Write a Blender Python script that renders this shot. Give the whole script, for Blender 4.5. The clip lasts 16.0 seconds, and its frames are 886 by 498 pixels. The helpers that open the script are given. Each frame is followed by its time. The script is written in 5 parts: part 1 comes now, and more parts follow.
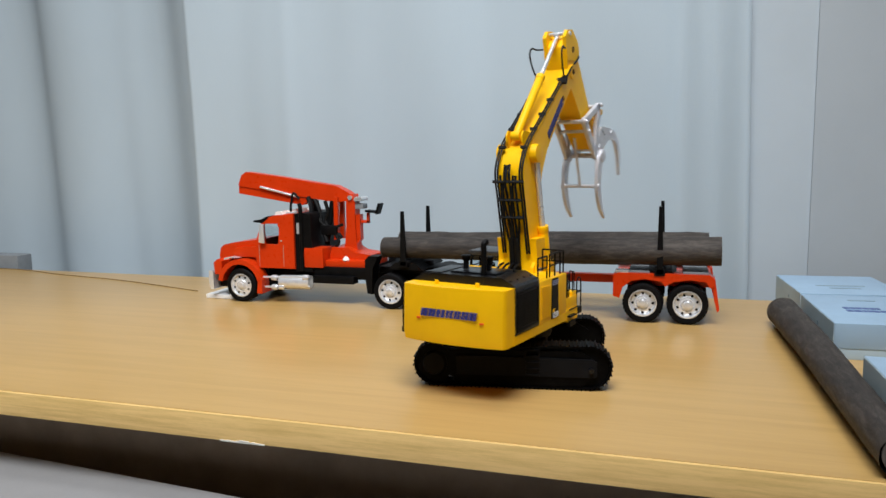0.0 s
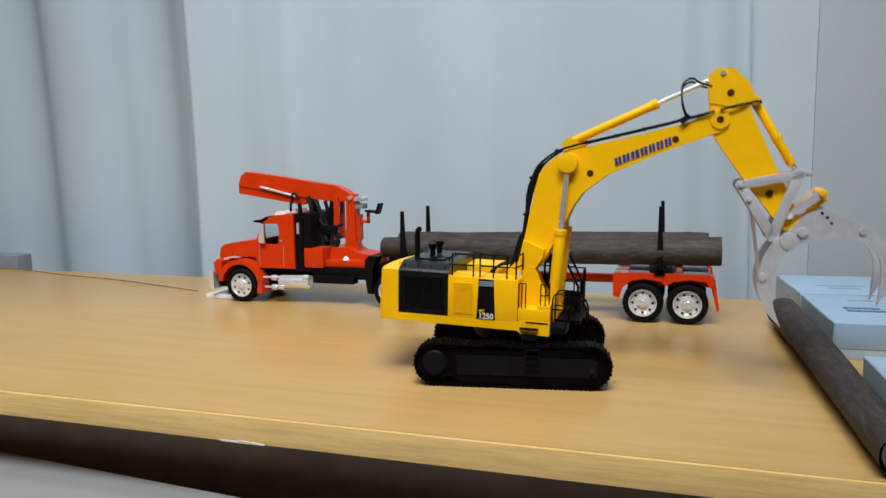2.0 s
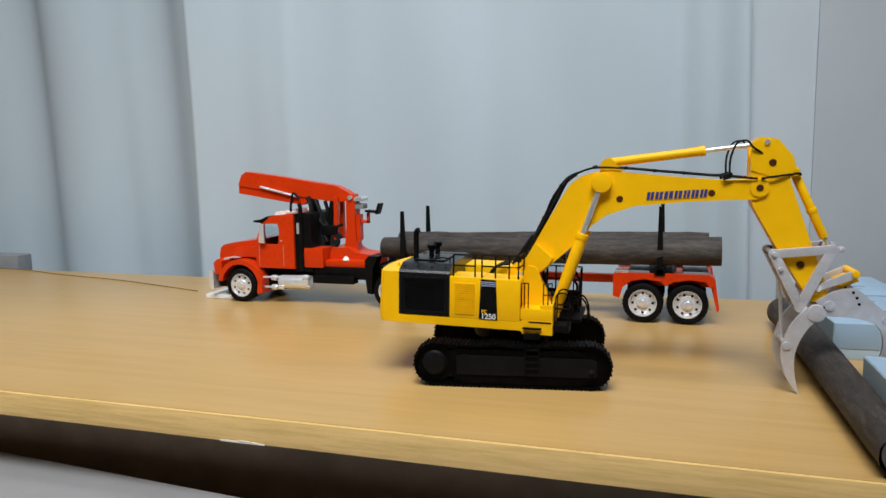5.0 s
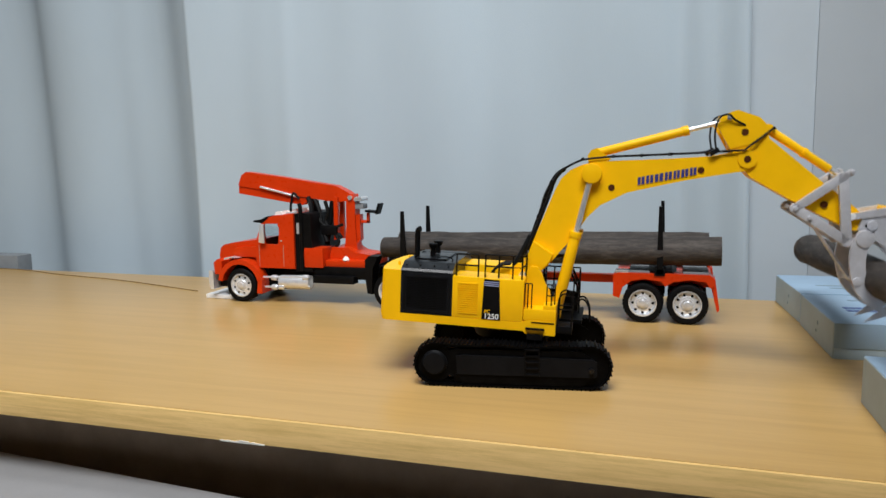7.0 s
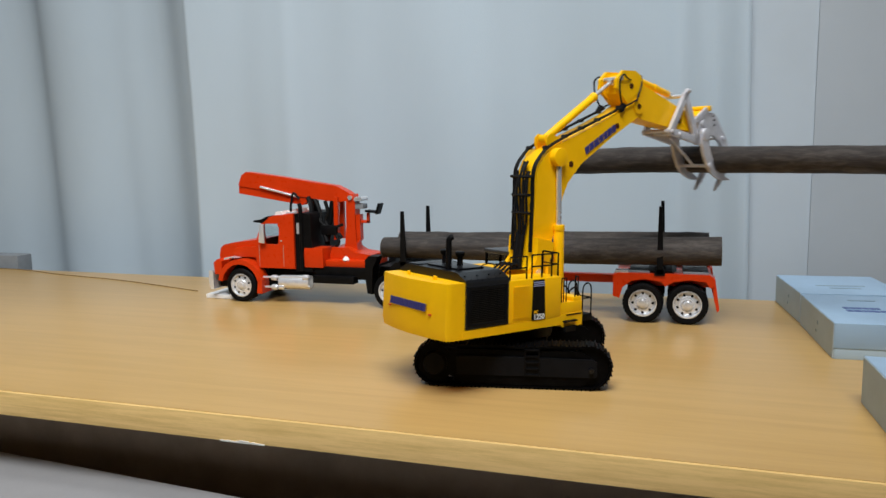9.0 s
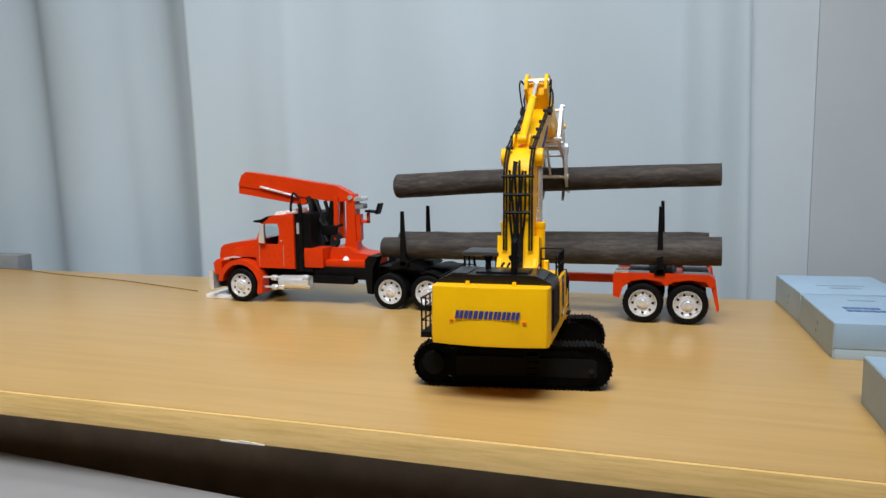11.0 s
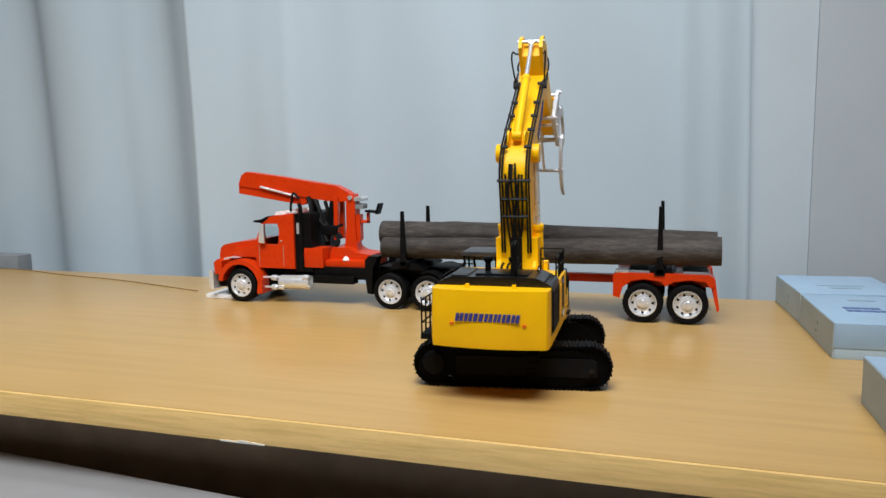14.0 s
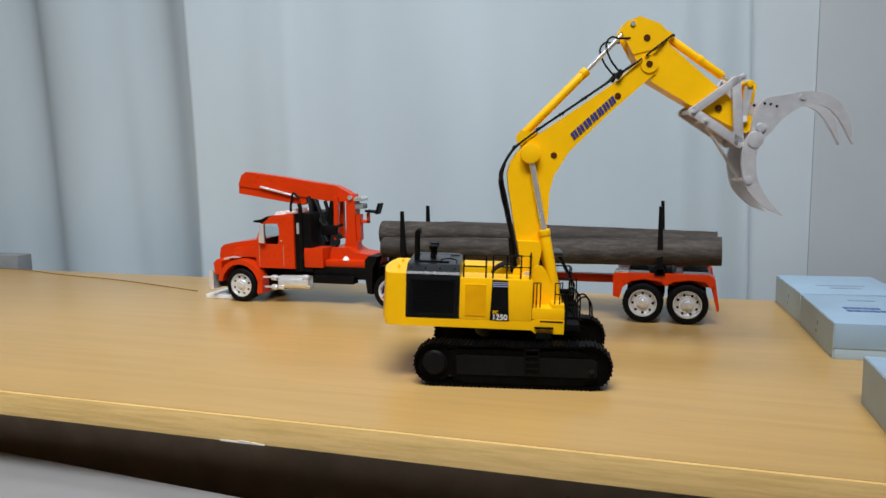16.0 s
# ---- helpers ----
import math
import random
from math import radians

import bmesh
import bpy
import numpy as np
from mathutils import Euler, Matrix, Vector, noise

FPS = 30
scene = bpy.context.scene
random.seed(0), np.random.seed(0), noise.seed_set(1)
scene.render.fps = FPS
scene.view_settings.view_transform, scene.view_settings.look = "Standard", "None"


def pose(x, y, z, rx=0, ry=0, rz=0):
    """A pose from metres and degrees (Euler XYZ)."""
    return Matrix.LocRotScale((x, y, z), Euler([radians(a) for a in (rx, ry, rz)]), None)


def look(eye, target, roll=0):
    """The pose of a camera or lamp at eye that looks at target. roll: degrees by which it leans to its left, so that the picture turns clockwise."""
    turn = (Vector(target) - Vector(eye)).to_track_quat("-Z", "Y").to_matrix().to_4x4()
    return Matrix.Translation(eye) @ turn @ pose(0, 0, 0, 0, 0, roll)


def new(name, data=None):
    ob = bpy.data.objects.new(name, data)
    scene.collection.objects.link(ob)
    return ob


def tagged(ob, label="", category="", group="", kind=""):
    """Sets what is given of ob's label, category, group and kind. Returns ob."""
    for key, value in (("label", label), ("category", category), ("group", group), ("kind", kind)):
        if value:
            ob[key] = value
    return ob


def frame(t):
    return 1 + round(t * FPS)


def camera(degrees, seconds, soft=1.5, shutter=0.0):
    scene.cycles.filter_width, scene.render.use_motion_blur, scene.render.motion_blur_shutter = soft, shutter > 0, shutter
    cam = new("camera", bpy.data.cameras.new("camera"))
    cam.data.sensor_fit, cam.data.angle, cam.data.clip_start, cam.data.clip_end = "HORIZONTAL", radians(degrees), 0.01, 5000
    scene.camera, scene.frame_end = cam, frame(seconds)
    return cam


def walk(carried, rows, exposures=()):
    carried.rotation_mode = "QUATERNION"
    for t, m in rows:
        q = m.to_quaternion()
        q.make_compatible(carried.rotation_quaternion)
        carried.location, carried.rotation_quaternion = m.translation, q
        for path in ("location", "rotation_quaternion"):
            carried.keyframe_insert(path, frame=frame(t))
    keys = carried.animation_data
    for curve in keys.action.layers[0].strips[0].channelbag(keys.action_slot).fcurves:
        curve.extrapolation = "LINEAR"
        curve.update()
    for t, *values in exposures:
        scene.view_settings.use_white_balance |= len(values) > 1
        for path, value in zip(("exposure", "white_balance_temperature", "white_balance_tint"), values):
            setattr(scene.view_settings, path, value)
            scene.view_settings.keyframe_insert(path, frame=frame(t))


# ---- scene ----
cam = camera(61.4, 16.0, soft=1.5, shutter=0.5)
EYE = (0.1071, -0.5024, 0.1498)
AIM = (-0.1929, 0.4432, 0.0244)
walk(cam, [(0.0, look(EYE, AIM, -0.81)), (16.0, look(EYE, AIM, -0.81))],
     [(0.0, 0.11), (1.0, 0.05), (4.0, 0.04), (7.0, 0.04), (8.0, -0.01), (8.5, -0.02), (9.2, 0.02), (11.3, 0.10), (14.3, 0.12), (15.0, 0.06), (16.0, 0.04)])

# ---- light: ceiling tubes in front of and above the table ----
world = bpy.data.worlds.new("world")
scene.world = world
world.use_nodes = True
world.node_tree.nodes["Background"].inputs[0].default_value = (0.80, 0.86, 0.95, 1)
world.node_tree.nodes["Background"].inputs[1].default_value = 0.12


def area_lamp(name, eye, target, w, h, watts, colour, spread):
    d = bpy.data.lights.new(name, "AREA")
    d.shape, d.size, d.size_y, d.energy, d.color = "RECTANGLE", w, h, watts, colour
    d.spread = radians(spread)
    ob = new(name, d)
    ob.matrix_world = look(eye, target)
    return ob


area_lamp("ceiling_lamp", (0.02, -0.95, 1.66), (-0.38, 0.32, 0.0), 1.3, 0.50, 9.6, (0.965, 0.985, 1.0), 76)
area_lamp("ceiling_lamp", (-0.04, -0.15, 1.75), (-0.06, 0.12, 0.0), 0.8, 0.40, 1.0, (0.965, 0.985, 1.0), 62)


# ---- materials ----
def shader(name):
    m = bpy.data.materials.new(name)
    m.use_nodes = True
    nt = m.node_tree
    return m, nt, nt.nodes["Principled BSDF"]


def node(nt, kind, **values):
    n = nt.nodes.new(kind)
    for k, v in values.items():
        n.inputs[k].default_value = v
    return n


def surface(name, colour, rough=0.5, metal=0.0, vary=0.12, scale=40.0, bump=0.05, bump_scale=400.0, stretch=(1, 1, 1), coat=0.0, tint=None, spec=0.5):
    """Paint, plastic, cloth or metal with stains at one scale and grain at another."""
    m, nt, b = shader(name)
    tc = nt.nodes.new("ShaderNodeTexCoord")
    mp = nt.nodes.new("ShaderNodeMapping")
    mp.inputs["Scale"].default_value = stretch
    nt.links.new(tc.outputs["Object"], mp.inputs["Vector"])
    n1 = node(nt, "ShaderNodeTexNoise", Scale=scale, Detail=4.0, Roughness=0.6)
    n2 = node(nt, "ShaderNodeTexNoise", Scale=bump_scale, Detail=3.0)
    nt.links.new(mp.outputs[0], n1.inputs["Vector"])
    nt.links.new(mp.outputs[0], n2.inputs["Vector"])
    ramp = nt.nodes.new("ShaderNodeValToRGB")
    low = tint or tuple(c * (1 - vary) for c in colour)
    high = tuple(min(1.0, c * (1 + vary)) for c in colour)
    ramp.color_ramp.elements[0].position, ramp.color_ramp.elements[1].position = 0.3, 0.7
    ramp.color_ramp.elements[0].color, ramp.color_ramp.elements[1].color = (*low, 1), (*high, 1)
    nt.links.new(n1.outputs["Fac"], ramp.inputs["Fac"])
    nt.links.new(ramp.outputs["Color"], b.inputs["Base Color"])
    mr = node(nt, "ShaderNodeMapRange")
    mr.inputs["To Min"].default_value, mr.inputs["To Max"].default_value = max(0.02, rough - 0.08), min(1.0, rough + 0.08)
    nt.links.new(n2.outputs["Fac"], mr.inputs["Value"])
    nt.links.new(mr.outputs["Result"], b.inputs["Roughness"])
    b.inputs["Metallic"].default_value = metal
    b.inputs["Coat Weight"].default_value = coat
    b.inputs["Specular IOR Level"].default_value = spec
    if bump:
        bp = node(nt, "ShaderNodeBump", Strength=bump, Distance=0.0005)
        nt.links.new(n2.outputs["Fac"], bp.inputs["Height"])
        nt.links.new(bp.outputs["Normal"], b.inputs["Normal"])
    return m


def wood(name, dark, light, rough, along=(3.0, 60.0, 60.0), vary=0.5):
    """Oak-look laminate: long streaks, fine pores and broad patches."""
    m, nt, b = shader(name)
    tc = nt.nodes.new("ShaderNodeTexCoord")
    mp = nt.nodes.new("ShaderNodeMapping")
    mp.inputs["Scale"].default_value = along
    nt.links.new(tc.outputs["Object"], mp.inputs["Vector"])
    streak = node(nt, "ShaderNodeTexNoise", Scale=1.0, Detail=6.0, Roughness=0.65, Distortion=0.3)
    pore = node(nt, "ShaderNodeTexNoise", Scale=9.0, Detail=3.0, Roughness=0.7)
    broad = node(nt, "ShaderNodeTexNoise", Scale=5.0, Detail=2.0)
    nt.links.new(mp.outputs[0], streak.inputs["Vector"])
    nt.links.new(mp.outputs[0], pore.inputs["Vector"])
    nt.links.new(tc.outputs["Object"], broad.inputs["Vector"])
    mix = nt.nodes.new("ShaderNodeMath")
    mix.operation = "MULTIPLY_ADD"
    mix.inputs[1].default_value = 0.35
    nt.links.new(pore.outputs["Fac"], mix.inputs[0])
    nt.links.new(streak.outputs["Fac"], mix.inputs[2])
    mix2 = nt.nodes.new("ShaderNodeMath")
    mix2.operation = "MULTIPLY_ADD"
    mix2.inputs[1].default_value = 0.4
    nt.links.new(broad.outputs["Fac"], mix2.inputs[0])
    nt.links.new(mix.outputs[0], mix2.inputs[2])
    ramp = nt.nodes.new("ShaderNodeValToRGB")
    ramp.color_ramp.elements[0].position, ramp.color_ramp.elements[1].position = 0.87 - 0.25 * vary, 0.87 + 0.25 * vary
    ramp.color_ramp.elements[0].color, ramp.color_ramp.elements[1].color = (*dark, 1), (*light, 1)
    nt.links.new(mix2.outputs[0], ramp.inputs["Fac"])
    nt.links.new(ramp.outputs["Color"], b.inputs["Base Color"])
    b.inputs["Roughness"].default_value = rough
    bp = node(nt, "ShaderNodeBump", Strength=0.06, Distance=0.0003)
    nt.links.new(mix.outputs[0], bp.inputs["Height"])
    nt.links.new(bp.outputs["Normal"], b.inputs["Normal"])
    return m


def bark_material(name):
    """Dark weathered bark: lengthwise furrows, grey worn patches."""
    m, nt, b = shader(name)
    tc = nt.nodes.new("ShaderNodeTexCoord")
    mp = nt.nodes.new("ShaderNodeMapping")
    mp.inputs["Scale"].default_value = (0.22, 1, 1)
    nt.links.new(tc.outputs["Object"], mp.inputs["Vector"])
    fur = node(nt, "ShaderNodeTexNoise", Scale=260.0, Detail=6.0, Roughness=0.7, Distortion=0.4)
    big = node(nt, "ShaderNodeTexNoise", Scale=45.0, Detail=4.0, Roughness=0.6)
    info = nt.nodes.new("ShaderNodeObjectInfo")
    for n in (fur, big):
        nt.links.new(mp.outputs[0], n.inputs["Vector"])
    add = nt.nodes.new("ShaderNodeMath")
    add.operation = "MULTIPLY_ADD"
    add.inputs[1].default_value = 0.5
    nt.links.new(big.outputs["Fac"], add.inputs[0])
    nt.links.new(fur.outputs["Fac"], add.inputs[2])
    ramp = nt.nodes.new("ShaderNodeValToRGB")
    e = ramp.color_ramp.elements
    e[0].position, e[1].position = 0.55, 0.98
    e[0].color, e[1].color = (0.012, 0.009, 0.0075, 1), (0.085, 0.071, 0.061, 1)
    mid = e.new(0.76)
    mid.color = (0.034, 0.027, 0.023, 1)
    nt.links.new(add.outputs[0], ramp.inputs["Fac"])
    nt.links.new(ramp.outputs["Color"], b.inputs["Base Color"])
    b.inputs["Roughness"].default_value = 0.75
    bp = node(nt, "ShaderNodeBump", Strength=0.7, Distance=0.0008)
    nt.links.new(add.outputs[0], bp.inputs["Height"])
    nt.links.new(bp.outputs["Normal"], b.inputs["Normal"])
    return m


def glass_material(name):
    m, nt, b = shader(name)
    b.inputs["Base Color"].default_value = (0.85, 0.9, 0.92, 1)
    b.inputs["Roughness"].default_value = 0.02
    b.inputs["Transmission Weight"].default_value = 1.0
    b.inputs["IOR"].default_value = 1.06
    return m


YELLOW = surface("yellow_paint", (0.97, 0.525, 0.001), 0.42, vary=0.04, scale=60, bump=0.02, spec=0.25)
BLACK = surface("black_plastic", (0.0035, 0.0035, 0.004), 0.5, vary=0.4, scale=120, bump=0.1, spec=0.12)
RUBBER = surface("hose_rubber", (0.005, 0.005, 0.0055), 0.55, vary=0.3, scale=200, bump=0.1, spec=0.2)
HOODPAINT = surface("glossy_charcoal_paint", (0.0065, 0.0070, 0.0085), 0.30, vary=0.25, scale=70, bump=0.06, spec=0.34)
ROOFGREY = surface("dark_grey_plastic", (0.035, 0.036, 0.039), 0.34, vary=0.15, scale=90, bump=0.05, spec=0.4)
CHARCOAL = surface("charcoal_paint", (0.0065, 0.0068, 0.0080), 0.46, vary=0.25, scale=90, bump=0.08, spec=0.085)
TRACKMAT = surface("track_metal", (0.0022, 0.0022, 0.0025), 0.46, vary=0.5, scale=220, bump=0.2, spec=0.06)
TYRE = surface("tyre_rubber", (0.004, 0.004, 0.0045), 0.62, vary=0.3, scale=150, bump=0.15, spec=0.1)
RED = surface("red_plastic", (0.58, 0.036, 0.003), 0.30, vary=0.06, scale=50, bump=0.02, spec=0.3)
CHROME = surface("chrome", (0.84, 0.87, 0.92), 0.17, 0.55, vary=0.08, scale=300, bump=1.0, bump_scale=520.0)
STEEL = surface("polished_rod", (0.82, 0.83, 0.85), 0.26, 0.65, vary=0.02, scale=60, bump=0.0, bump_scale=60.0)
GRAPPLE = surface("bare_grey_metal", (0.66, 0.66, 0.70), 0.38, 0.38, vary=0.10, scale=160, bump=0.08)
# shade inside the pin holes, put into a dark brown colour
HOLESHADE = surface("hole_shade", (0.075, 0.024, 0.006), 0.6, vary=0.2, scale=300, bump=0.0, spec=0.1)
BLUE = surface("blue_print", (0.030, 0.035, 0.20), 0.5, vary=0.1, scale=200, bump=0.0)
WHITE = surface("white_print", (0.80, 0.80, 0.80), 0.5, vary=0.04, scale=200, bump=0.0)
STRIPE = surface("pale_blue_stripe", (0.32, 0.36, 0.58), 0.5, vary=0.05, scale=200, bump=0.0)
ORANGE = surface("orange_reflector", (0.75, 0.10, 0.01), 0.35, vary=0.05, scale=200, bump=0.0)
LAMPWHITE = surface("clear_lamp", (0.85, 0.85, 0.82), 0.2, vary=0.05, scale=200, bump=0.0)
BARK = bark_material("bark")
CUTWOOD = surface("cut_log_end", (0.085, 0.070, 0.060), 0.8, vary=0.4, scale=160, bump=0.3, bump_scale=700)
GLASS = glass_material("clear_plastic_pane")
TABLETOP = wood("oak_laminate", (0.475, 0.294, 0.101), (0.530, 0.331, 0.118), 0.30, (4.0, 90.0, 90.0))
EDGEBAND = wood("oak_edge_band", (0.68, 0.445, 0.150), (0.86, 0.575, 0.225), 0.62, (22.0, 200.0, 420.0), 0.7)
CHIP = surface("pale_chipped_core", (0.72, 0.70, 0.64), 0.8, vary=0.15, scale=300, bump=0.4)
DARKBOARD = surface("brown_board", (0.36, 0.28, 0.21), 0.6, vary=0.15, scale=30, bump=0.1)
GREYTOP = surface("grey_painted_top", (0.33, 0.33, 0.34), 0.5, vary=0.05, scale=20, bump=0.03)
BOXBLUE = surface("pale_blue_carton", (0.30, 0.43, 0.57), 0.55, vary=0.05, scale=35, bump=0.05)
BOXSIDE = surface("blue_grey_carton_end", (0.40, 0.49, 0.53), 0.6, vary=0.06, scale=35, bump=0.05)
BOXLIP = surface("carton_base", (0.40, 0.52, 0.61), 0.6, vary=0.05, scale=35, bump=0.05)
INK = surface("dark_blue_ink", (0.05, 0.09, 0.26), 0.6, vary=0.1, scale=300, bump=0.0)
GREYINK = surface("grey_ink", (0.22, 0.30, 0.36), 0.6, vary=0.1, scale=300, bump=0.0)
CURTAIN = surface("pale_blue_curtain", (0.440, 0.524, 0.588), 0.85, vary=0.03, scale=6, bump=0.25, bump_scale=900, stretch=(1, 1, 0.4))
WALLMAT = surface("off_white_wall", (0.66, 0.66, 0.65), 0.8, vary=0.03, scale=3, bump=0.1)
# two wall tones: the strip is lighter and bluer than the pier
PALEPANEL = surface("pale_wall_tone", (0.465, 0.527, 0.580), 0.7, vary=0.03, scale=9, bump=0.08)
PIER = surface("pale_grey_wall_tone", (0.400, 0.443, 0.482), 0.75, vary=0.035, scale=7, bump=0.08)
FLOORMAT = surface("grey_vinyl", (0.40, 0.39, 0.37), 0.5, vary=0.12, scale=5, bump=0.05)
PAPER = surface("white_card", (0.78, 0.79, 0.80), 0.6, vary=0.03, scale=60, bump=0.02)
CABLE = surface("brown_cable", (0.22, 0.14, 0.055), 0.5, vary=0.1, scale=100, bump=0.0)
DARKGREY = surface("grey_fabric_block", (0.20, 0.22, 0.24), 0.8, vary=0.1, scale=60, bump=0.1)


# ---- mesh helpers ----
def part(name, bm, material, parent=None, label="", smooth=True, bevel=0.0):
    if bevel:
        sharp = [e for e in bm.edges if len(e.link_faces) == 2 and e.calc_face_angle(0) > 0.6]
        bmesh.ops.bevel(bm, geom=sharp, offset=bevel, segments=2, profile=0.6, affect="EDGES", clamp_overlap=True)
    bmesh.ops.recalc_face_normals(bm, faces=bm.faces)
    me = bpy.data.meshes.new(name)
    bm.to_mesh(me)
    bm.free()
    me.materials.append(material)
    if smooth:
        for f in me.polygons:
            f.use_smooth = True
        me.set_sharp_from_angle(angle=radians(32))
    ob = new(name, me)
    if parent:
        ob.parent = parent
    if label:
        ob["label"] = label
    return ob


def empty(name, m=None):
    ob = new(name)
    ob.empty_display_size = 0.01
    if m is not None:
        ob.matrix_world = m
    return ob


def again(ob, m, parent=None):
    """Another object on the same mesh."""
    o = new(ob.name.split(".")[0], ob.data)
    o.parent = parent or ob.parent
    o.matrix_basis = m
    return o


def block(bm, x0, x1, y0, y1, z0, z1, m=None):
    r = bmesh.ops.create_cube(bm, size=1)
    mm = Matrix.Translation(((x0 + x1) / 2, (y0 + y1) / 2, (z0 + z1) / 2)) @ Matrix.Diagonal((x1 - x0, y1 - y0, z1 - z0, 1))
    bmesh.ops.transform(bm, matrix=(m @ mm) if m else mm, verts=r["verts"])
    return bm


def prism(bm, outline, y0, y1, mm=0.001):
    """Side outline in (x, z) millimetres, pulled out from y0 to y1 metres."""
    a = [bm.verts.new((x * mm, y0, z * mm)) for x, z in outline]
    b = [bm.verts.new((x * mm, y1, z * mm)) for x, z in outline]
    n = len(outline)
    bm.faces.new(a)
    bm.faces.new(b[::-1])
    for i in range(n):
        bm.faces.new((a[i], b[i], b[(i + 1) % n], a[(i + 1) % n]))
    return bm


def rod(bm, p, q, r, r2=None, seg=14):
    p, q = Vector(p), Vector(q)
    d = q - p
    g = bmesh.ops.create_cone(bm, cap_ends=True, segments=seg, radius1=r, radius2=r if r2 is None else r2, depth=d.length)
    m = Matrix.Translation((p + q) / 2) @ d.to_track_quat("Z", "Y").to_matrix().to_4x4()
    bmesh.ops.transform(bm, matrix=m, verts=g["verts"])
    return bm


def tube(bm, path, r, seg=8):
    """A bent wire or hose through the points."""
    pts = [Vector(p) for p in path]
    rings = []
    for i, p in enumerate(pts):
        d = (pts[min(i + 1, len(pts) - 1)] - pts[max(i - 1, 0)]).normalized()
        up = Vector((0, 1, 0)) if abs(d.y) < 0.9 else Vector((1, 0, 0))
        s = d.cross(up).normalized()
        u = s.cross(d)
        rings.append([bm.verts.new(p + r * (math.cos(2 * math.pi * k / seg) * s + math.sin(2 * math.pi * k / seg) * u)) for k in range(seg)])
    for a, b in zip(rings, rings[1:]):
        for k in range(seg):
            bm.faces.new((a[k], a[(k + 1) % seg], b[(k + 1) % seg], b[k]))
    bm.faces.new(rings[0][::-1])
    bm.faces.new(rings[-1])
    return bm


def smooth_path(pts, n=5):
    """Catmull-Rom through the points."""
    P = [Vector(p) for p in pts]
    P = [2 * P[0] - P[1]] + P + [2 * P[-1] - P[-2]]
    out = []
    for i in range(1, len(P) - 2):
        for k in range(n):
            t = k / n
            a, b, c, d = P[i - 1], P[i], P[i + 1], P[i + 2]
            out.append(0.5 * (2 * b + (c - a) * t + (2 * a - 5 * b + 4 * c - d) * t * t + (3 * b - a - 3 * c + d) * t ** 3))
    return out + [P[-2]]


def lathe(bm, profile, m=None, seg=32):
    """Profile of (radius, height) turned about z."""
    rings = []
    for r, h in profile:
        ring = []
        for k in range(seg):
            a = 2 * math.pi * k / seg
            v = Vector((r * math.cos(a), r * math.sin(a), h))
            ring.append(bm.verts.new(m @ v if m else v))
        rings.append(ring)
    for a, b in zip(rings, rings[1:]):
        for k in range(seg):
            bm.faces.new((a[k], a[(k + 1) % seg], b[(k + 1) % seg], b[k]))
    bm.faces.new(rings[0][::-1])
    bm.faces.new(rings[-1])
    return bm


def tine(bm, outer, inner, y0, y1):
    return prism(bm, outer + inner[::-1], y0, y1)


# ---- the room and the table ----
def room():
    walls = [("wall_south", (-2.6, 2.6, -2.6, -2.5, -0.75, 1.9)), ("wall_east", (2.5, 2.6, -2.5, 0.6, -0.75, 1.9)),
             ("wall_west", (-2.6, -2.5, -2.5, 0.6, -0.75, 1.9)), ("wall_north", (-2.6, 2.6, 0.6, 0.7, -0.75, 1.9))]
    for name, b in walls:
        tagged(part(name, block(bmesh.new(), *b), WALLMAT), "plain off-white painted wall of the room", "wall", kind="structure")
    tagged(part("wall_panel", block(bmesh.new(), 0.1500, 0.2600, 0.3760, 0.60, -0.75, 1.9), PALEPANEL), "flat pale wall strip beside the curtain", "wall", kind="structure")
    tagged(part("wall_pier", block(bmesh.new(), 0.2412, 2.5, 0.3735, 0.59, -0.749, 1.899), PIER), "flat pale grey wall pier behind the cartons", "wall", kind="structure")
    tagged(part("floor", block(bmesh.new(), -2.6, 2.6, -2.6, 0.7, -0.80, -0.75), FLOORMAT), "grey vinyl floor of the room", "floor", kind="structure")
    tagged(part("ceiling", block(bmesh.new(), -2.6, 2.6, -2.6, 0.7, 1.9, 1.95), WALLMAT), "plain white ceiling of the room", "ceiling", kind="structure")


